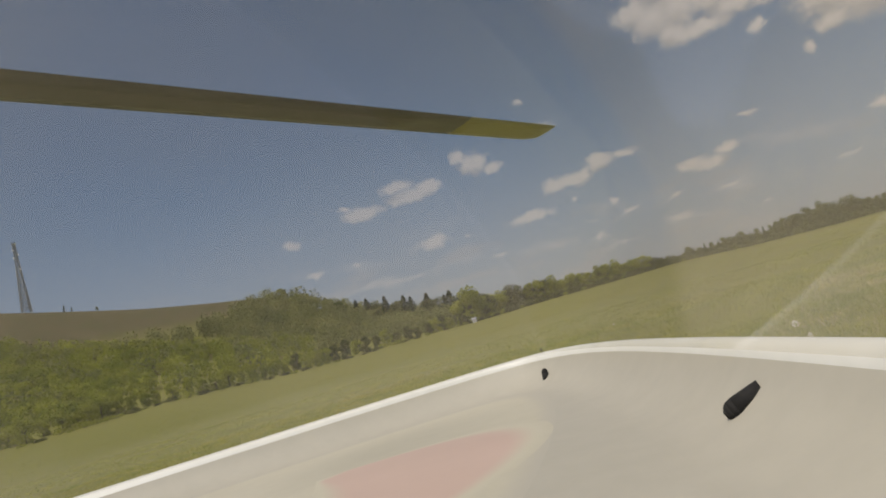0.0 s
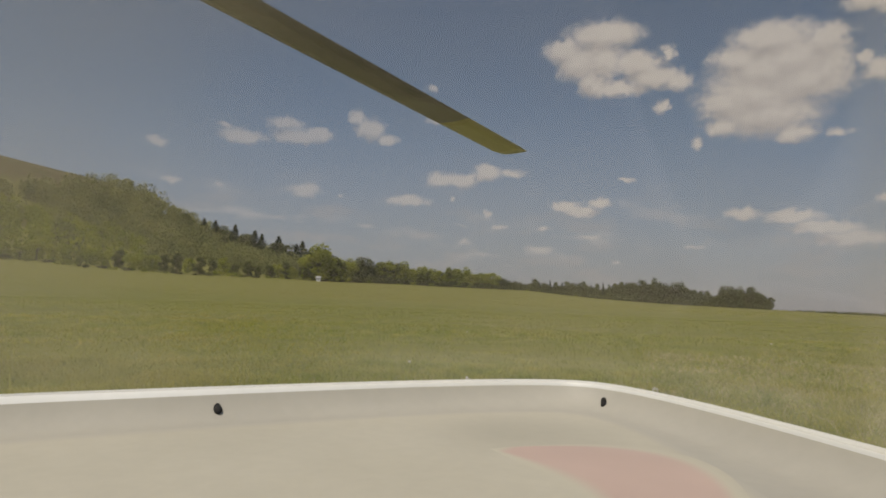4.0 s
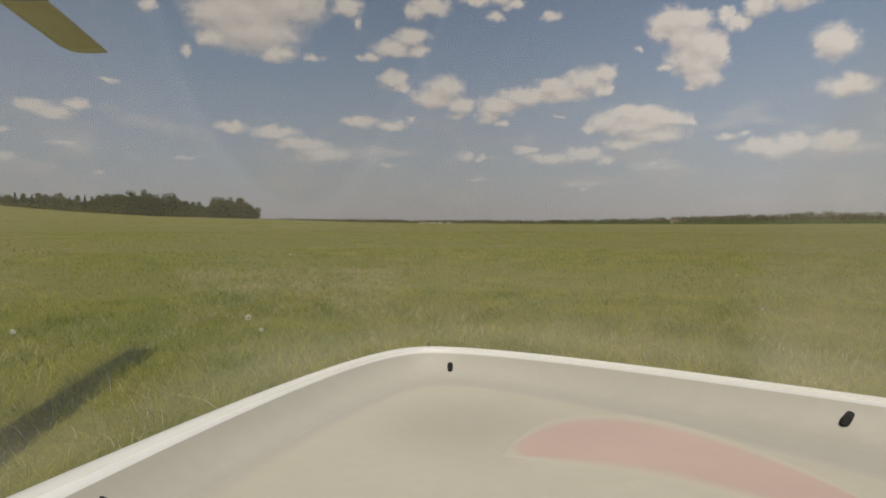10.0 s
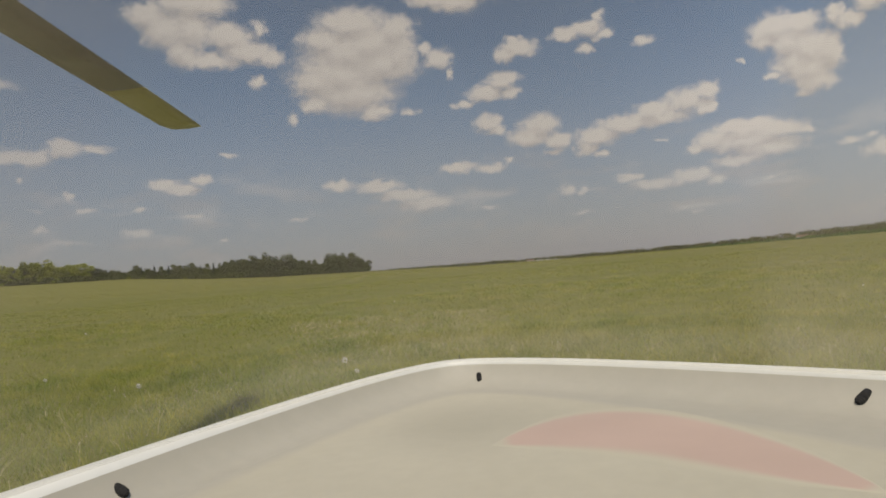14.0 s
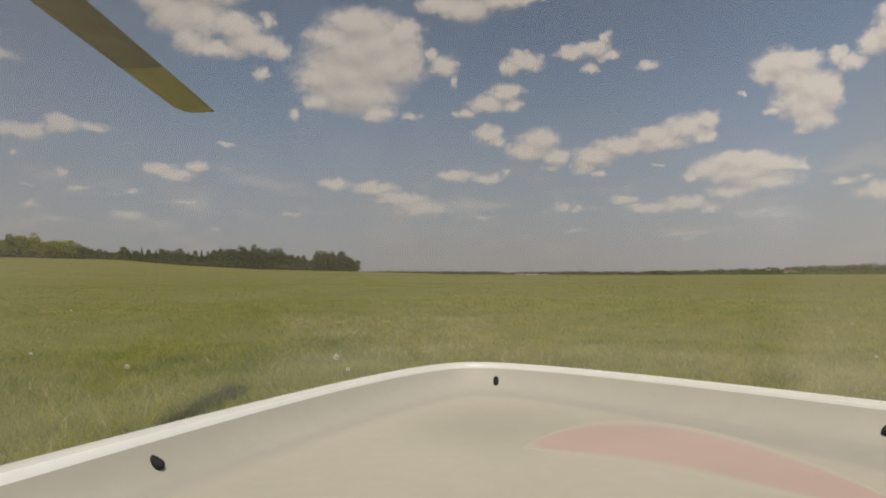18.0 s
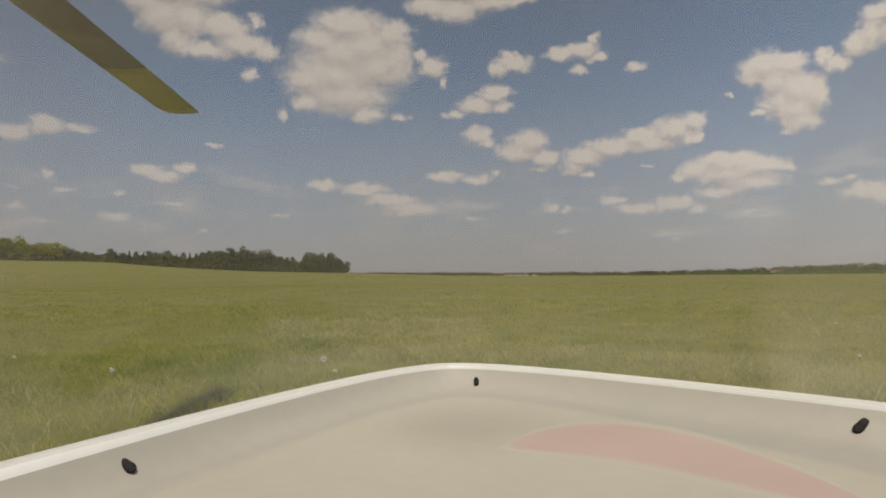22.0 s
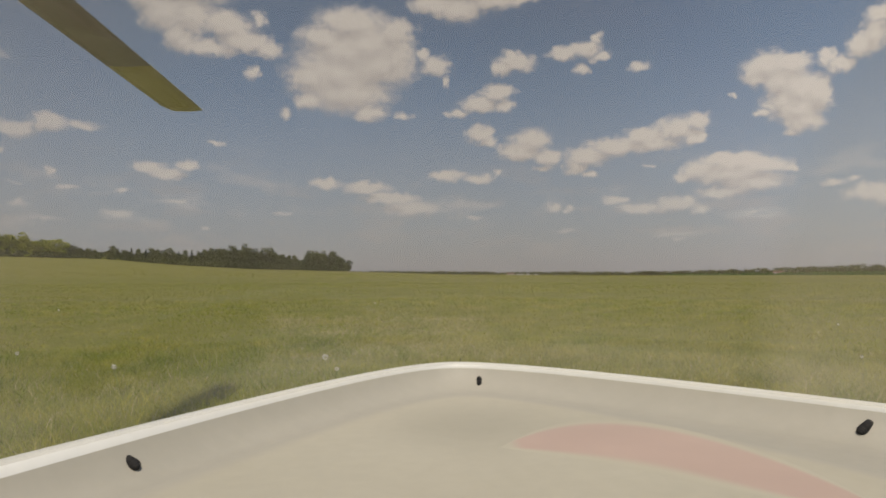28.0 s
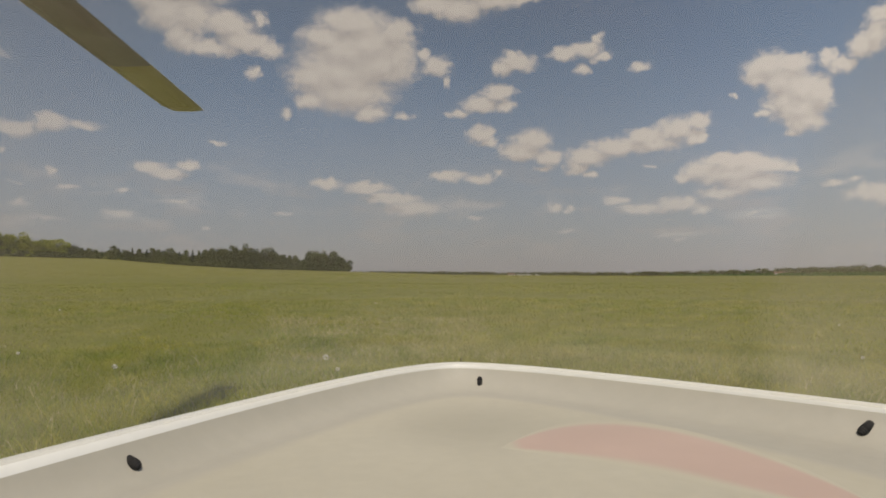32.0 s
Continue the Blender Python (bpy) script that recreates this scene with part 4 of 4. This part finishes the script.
def skin(name, lines, material, parent, label="", closed=False, close_ends=False, across=None):
    """A smooth surface through lines of equal length; across: how far over the surface each line lies, 0 to 1."""
    n, k = len(lines[0]), len(lines)
    v = np.concatenate(lines)
    f = [(a * n + i, a * n + i + 1, b * n + i + 1, b * n + i)
         for a, b in [(q, (q + 1) % k) for q in range(k if closed else k - 1)] for i in range(n - 1)]
    if close_ends:
        f += [tuple(q * n for q in range(k)), tuple(q * n + n - 1 for q in range(k))[::-1]]
    me = raw_mesh(name, v, f, material, True)
    if across:
        layer = me.uv_layers.new(name="UVMap").data
        for corner in me.loops:
            layer[corner.index].uv = (corner.vertex_index % n / (n - 1), across[corner.vertex_index // n])
    ob = new(name, me)
    ob.parent = parent
    return tagged(ob, label)


craft = thing("rotor_aircraft", (0, 0, 0), "white open-nosed model autogyro resting on the grass", "aircraft")
LIP = np.concatenate([1.0 + 1.1 * np.clip(d_s[::-1] / 0.35, 0, 1), np.ones(45)])       # the rolled rim is broader on the left
skin("rim", [loop(o * LIP, z) for o, z in ((-0.001, -0.010), (-0.0015, -0.004), (0.0, 0.0), (0.003, 0.0012), (0.0058, 0.0009), (0.0082, -0.0012), (0.0094, -0.005))],
     M_SHELL, craft, "bright white rolled rim")
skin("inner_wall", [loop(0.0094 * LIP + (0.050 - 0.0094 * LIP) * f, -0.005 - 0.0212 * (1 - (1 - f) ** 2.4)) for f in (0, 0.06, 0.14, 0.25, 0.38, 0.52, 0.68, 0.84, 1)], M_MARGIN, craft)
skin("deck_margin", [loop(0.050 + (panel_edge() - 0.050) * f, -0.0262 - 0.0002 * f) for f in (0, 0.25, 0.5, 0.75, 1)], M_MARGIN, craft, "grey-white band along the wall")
PAN = (0, 0.02, 0.05, 0.1, 0.17, 0.25, 0.4, 0.6, 0.8, 1)
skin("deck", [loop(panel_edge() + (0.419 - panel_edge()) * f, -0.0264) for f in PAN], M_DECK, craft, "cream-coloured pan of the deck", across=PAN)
skin("belly", [loop(o, z) for o, z in ((-0.001, -0.010), (-0.012, -0.06), (-0.016, -0.13), (0.0, -0.22), (0.05, -0.30), (0.11, -0.345), (0.20, -0.352))],
     M_SHELL, craft, "white glass-fibre belly", close_ends=False)
bm = bmesh.new()
stern = [loop(o, z)[0] for o, z in ((0.015, -0.009), (0.0, -0.13), (0.0, -0.22), (0.05, -0.30), (0.20, -0.352))]
port = [loop(o, z)[-1] for o, z in ((0.015, -0.009), (0.0, -0.13), (0.0, -0.22), (0.05, -0.30), (0.20, -0.352))]
bm.faces.new([bm.verts.new(p) for p in stern + port[::-1]])
part("bulkhead", bm, M_SHELL, craft)


def deck_point(d, u, lift=0.0):
    c, s = math.cos(HULL_TURN), math.sin(HULL_TURN)
    return Vector((NOSE_X + c * u + s * d, NOSE_Y + s * u - c * d, RIM_Z + lift))


def bow(a, b, c, d, f):
    return a * (1 - f) ** 3 + b * 3 * f * (1 - f) ** 2 + c * 3 * f * f * (1 - f) + d * f ** 3


# red sunlight on the deck, laid on as a thin coloured sheet
SHEEN_TIP = Vector((0.036, 0.486))
SHEEN_TOP_A = Vector((0.159, 0.689))
SHEEN_TOP_B = Vector((0.249, 0.464))
SHEEN_LOW_A = Vector((0.170, 0.429))
SHEEN_LOW_B = Vector((0.138, 0.403))
SHEEN_END = Vector((0.234, 0.339))
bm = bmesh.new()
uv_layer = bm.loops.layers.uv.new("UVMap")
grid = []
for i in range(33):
    top, low = bow(SHEEN_TIP, SHEEN_TOP_A, SHEEN_TOP_B, SHEEN_END, i / 32), bow(SHEEN_TIP, SHEEN_LOW_A, SHEEN_LOW_B, SHEEN_END, i / 32)
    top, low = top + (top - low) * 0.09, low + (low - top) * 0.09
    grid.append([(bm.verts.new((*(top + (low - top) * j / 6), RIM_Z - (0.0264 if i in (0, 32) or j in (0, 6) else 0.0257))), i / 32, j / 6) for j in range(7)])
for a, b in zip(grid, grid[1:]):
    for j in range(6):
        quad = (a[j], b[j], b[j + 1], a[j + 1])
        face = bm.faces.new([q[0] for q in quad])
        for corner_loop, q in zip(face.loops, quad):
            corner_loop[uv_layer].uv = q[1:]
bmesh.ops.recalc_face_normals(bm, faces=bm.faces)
part("red_sheen", bm, M_RED_SHEEN, craft, "soft red sheen of sunlight, painted on", True)


def screw(at, way, size, long):
    at, way = Vector(at), Vector(way).normalized()
    bm = bmesh.new()
    rod(bm, at - way * long, at + way * long * 0.35, size * 0.86, size, 16)
    for f0, f1, a, b in ((0.35, 0.65, 1.0, 0.92), (0.65, 0.85, 0.92, 0.7), (0.85, 1.0, 0.7, 0.3)):
        rod(bm, at + way * long * f0, at + way * long * f1, size * a, size * b, 16)
    part("screw", bm, M_RUBBER, craft, "black screw head", True)


screw((0.0338, 0.7297, 0.3325), (0.00, 0.20, 1.00), 0.0030, 0.0062)
screw((-0.2060, 0.4130, 0.3340), (1.00, -0.50, -0.35), 0.0038, 0.0082)
screw((0.3192, 0.5014, 0.3335), (-1.00, -0.50, -0.50), 0.0038, 0.0078)
bm = bmesh.new()
rod(bm, deck_point(0.004, 0.012, -0.004), deck_point(0.004, 0.012, 0.0055), 0.0008, 0.0006, 8)
part("pin", bm, M_RUBBER, craft, "tiny dark pin through the rim")


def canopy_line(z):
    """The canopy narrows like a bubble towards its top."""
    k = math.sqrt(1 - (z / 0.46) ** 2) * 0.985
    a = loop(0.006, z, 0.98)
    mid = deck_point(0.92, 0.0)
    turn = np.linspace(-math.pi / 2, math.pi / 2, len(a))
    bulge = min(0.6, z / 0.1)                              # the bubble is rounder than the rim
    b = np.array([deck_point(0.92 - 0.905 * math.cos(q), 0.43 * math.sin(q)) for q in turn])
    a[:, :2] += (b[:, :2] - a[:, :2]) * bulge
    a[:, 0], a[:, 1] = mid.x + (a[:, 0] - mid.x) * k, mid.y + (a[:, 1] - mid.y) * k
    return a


screen = skin("windscreen", [canopy_line(0.46 * math.sin(q / 18 * 1.5)) for q in range(18)], M_SCREEN, craft, "thin clear windscreen, dusty, with painted-in glare")
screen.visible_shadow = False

# rotor at rest: a mast behind, one blade reaching forward over the nose
HUB, TIP = Vector((-0.763, -0.653, 1.091)), Vector((-0.845, 2.092, 0.990))


def rotor_blade(root, tip, chord, name):
    """A long thin wing section with a rounded tip; the outer end is painted."""
    way = (tip - root).normalized()
    side = way.cross(Vector((0, 0, 1))).normalized()
    up = side.cross(way)
    long = (tip - root).length
    prof = [(-0.5, 0.0), (-0.42, 0.035), (-0.2, 0.055), (0.1, 0.05), (0.5, 0.004), (0.1, -0.03), (-0.3, -0.03)]

    def piece(nm, f0, f1, material, parent, label=""):
        bm = bmesh.new()
        rows = []
        for i in range(9):
            f = f0 + (f1 - f0) * i / 8
            back = max(0.0, (f - 0.985) / 0.015)
            c = chord * (1 - 0.14 * back * back)
            rows.append([bm.verts.new(root + way * long * f + side * (x * c + chord * 0.05 * back * back) + up * (z * c)) for x, z in prof])
        for a, b in zip(rows, rows[1:]):
            for i in range(len(prof)):
                j = (i + 1) % len(prof)
                bm.faces.new((a[i], a[j], b[j], b[i]))
        bm.faces.new(rows[0][::-1]), bm.faces.new(rows[-1])
        bmesh.ops.recalc_face_normals(bm, faces=bm.faces)
        return part(nm, bm, material, parent, label, True)

    blade = piece(name, 0.08, 0.85, M_BLADE, craft, "dark rotor blade")
    piece("blade_tip", 0.85, 1.0, M_TIP, blade, "olive-yellow painted blade tip")


rotor_blade(HUB, TIP, 0.116, "rotor_blade")
rotor_blade(HUB, HUB * 2 - TIP + Vector((0, 0, 2 * (TIP.z - HUB.z))), 0.116, "rotor_blade")
bm = bmesh.new()
rod(bm, HUB - Vector((0, 0, 0.06)), HUB + Vector((0, 0, 0.05)), 0.05, 0.04, 16)
box(bm, HUB, (0.14, 0.62, 0.04), (TIP - HUB).to_track_quat("Y", "Z"), 0.008)
part("rotor_hub", bm, M_RUBBER, craft, "dark rotor hub")
bm = bmesh.new()
rod(bm, (-0.15, -0.5, 0.3), HUB, 0.032, 0.026, 12)
part("rotor_mast", bm, M_STEEL, craft, "thin steel rotor mast")



# ---------------------------------------------------------------- flowers
def seed_head(at, height, head, lean):
    flower = thing("dandelion_clock", at, "white dandelion seed head standing in the grass", "flower", "dandelion clocks in the meadow")
    bm = bmesh.new()
    tip = Vector((math.cos(lean) * 0.02, math.sin(lean) * 0.02, height))
    rod(bm, (0, 0, -0.02), tip * 0.5 + Vector((0.003, 0, 0)), 0.0028, 0.0024, 6)
    rod(bm, tip * 0.5 + Vector((0.003, 0, 0)), tip, 0.0024, 0.002, 6)
    part("stalk", bm, M_STALK, flower)
    rng = np.random.default_rng(int(height * 9000))
    v, f = leaf_quads(rng, np.array([tip]), np.array([[head, head, head * 0.9]]), 90, head * 0.3)
    ob = new("seed_ball", raw_mesh("seed_ball", v, f, M_PETAL))
    ob.parent = flower
    return flower


seed_head((-1.86, 2.80, 0.0), 0.120, 0.008, 0.0)
seed_head((-1.23, 2.46, 0.0), 0.112, 0.010, 4.0)
seed_head((-0.48, 2.60, 0.0), 0.128, 0.013, 5.0)
seed_head((-0.40, 2.52, 0.0), 0.090, 0.009, 3.0)
seed_head((1.76, 2.72, 0.0), 0.105, 0.008, 3.0)
seed_head((-3.71, 6.29, 0.0), 0.120, 0.010, 3.0)
seed_head((2.65, 4.35, 0.0), 0.112, 0.008, 2.0)
seed_head((-0.84, 7.70, 0.0), 0.120, 0.010, 0.0)

# ---------------------------------------------------------------- grass
def patches(x, y, size, seed):
    """Smooth random patches of about that size in metres, 0 to 1."""
    grid = np.random.default_rng(seed).random((97, 97))
    u, v = x / size % 96, y / size % 96
    i, j = u.astype(int), v.astype(int)
    f, g = u - i, v - j
    f, g = f * f * (3 - 2 * f), g * g * (3 - 2 * g)
    return (grid[i, j] * (1 - f) + grid[i + 1, j] * f) * (1 - g) + (grid[i, j + 1] * (1 - f) + grid[i + 1, j + 1] * f) * g


def blades(name, label, seed, count, r0, r1, height, width, material, azs=(-95, 62), power=1.0):
    rng = np.random.default_rng(seed)
    a = np.radians(rng.uniform(*azs, count))
    r = np.sqrt(rng.uniform(r0 ** (2 * power), r1 ** (2 * power), count)) ** (1 / power)
    x, y = r * np.sin(a), r * np.cos(a)
    # tufts: blades crowd round common roots
    n_t = max(8, count // 14)
    pick = rng.integers(0, n_t, count)
    tx, ty = x[pick], y[pick]
    tuft = rng.random(count) < 0.6
    spread = 0.012 + 0.012 * r
    x = np.where(tuft, tx + rng.normal(0, 1, count) * spread, x)
    y = np.where(tuft, ty + rng.normal(0, 1, count) * spread, y)
    c, s = math.cos(HULL_TURN), math.sin(HULL_TURN)
    d = -((y - NOSE_Y) * c - (x - NOSE_X) * s)
    u = (x - NOSE_X) * c + (y - NOSE_Y) * s
    free = ~((d > -0.06) & (d < 1.5) & (np.abs(u) < half_width(np.maximum(d, 0.0)) + 0.07))
    x, y = x[free], y[free]
    n = len(x)
    z = land(x, y) - 0.01
    h = height * rng.uniform(0.4, 1.2, n) * (0.45 + 0.6 * patches(x, y, 0.35, 3) + 0.5 * patches(x, y, 1.6, 4))
    w = width * rng.uniform(0.6, 1.3, n)
    turn = rng.uniform(0, 6.283, n)
    lean = rng.uniform(0.3, 2.0, n) * h * np.clip(r[free] / 4.0, 1.0, 1.6)
    way = rng.uniform(0, 6.283, n)
    px, py = np.cos(turn) * w, np.sin(turn) * w
    lx, ly = np.cos(way) * lean, np.sin(way) * lean
    v = np.stack([np.stack([x - px, y - py, z], 1), np.stack([x + px, y + py, z], 1),
                  np.stack([x + px * 0.8 + lx * 0.3, y + py * 0.8 + ly * 0.3, z + h * 0.6], 1),
                  np.stack([x - px * 0.8 + lx * 0.3, y - py * 0.8 + ly * 0.3, z + h * 0.6], 1),
                  np.stack([x + lx, y + ly, z + h], 1)], 1).reshape(-1, 3)
    i = np.arange(n) * 5
    faces = np.concatenate([np.stack([i, i + 1, i + 2], 1), np.stack([i, i + 2, i + 3], 1), np.stack([i + 3, i + 2, i + 4], 1)])
    ob = new(name, raw_mesh(name, v, faces, material))
    return tagged(ob, label, "grass", kind="stuff")


blades("meadow_grass", "green and straw-coloured meadow grass round the aircraft", 21, 250000, 0.5, 4.6, 0.058, 0.0012, M_GRASS, (-180, 180))
blades("meadow_grass", "green and straw-coloured meadow grass further out", 22, 210000, 4.3, 12.0, 0.048, 0.0026, M_GRASS, (-180, 180))
blades("meadow_grass", "rough meadow grass over the field", 23, 100000, 11.0, 36.0, 0.036, 0.008, M_GRASS)
blades("meadow_grass", "rough meadow grass far over the field", 24, 36000, 34.0, 110.0, 0.03, 0.03, M_GRASS)
blades("meadow_grass", "rough meadow grass rising towards the wood", 27, 60000, 105.0, 340.0, 0.07, 0.08, M_GRASS, (-95, 20))
blades("tall_grass", "taller green blades standing in tufts", 26, 3000, 0.7, 10.0, 0.10, 0.0016, M_GRASS)
blades("dry_stalks", "loose patch of straw-coloured dry grass", 28, 4500, 3.4, 7.0, 0.05, 0.0016, M_STRAW, (-15, 3))
blades("dry_stalks", "pale bent straw lying among the green grass", 29, 2600, 1.3, 3.6, 0.050, 0.0013, M_STRAW, (-42, 40))
blades("dry_stalks", "pale dry grass stalks standing among the green", 25, 15000, 0.9, 14.0, 0.060, 0.0013, M_STRAW)
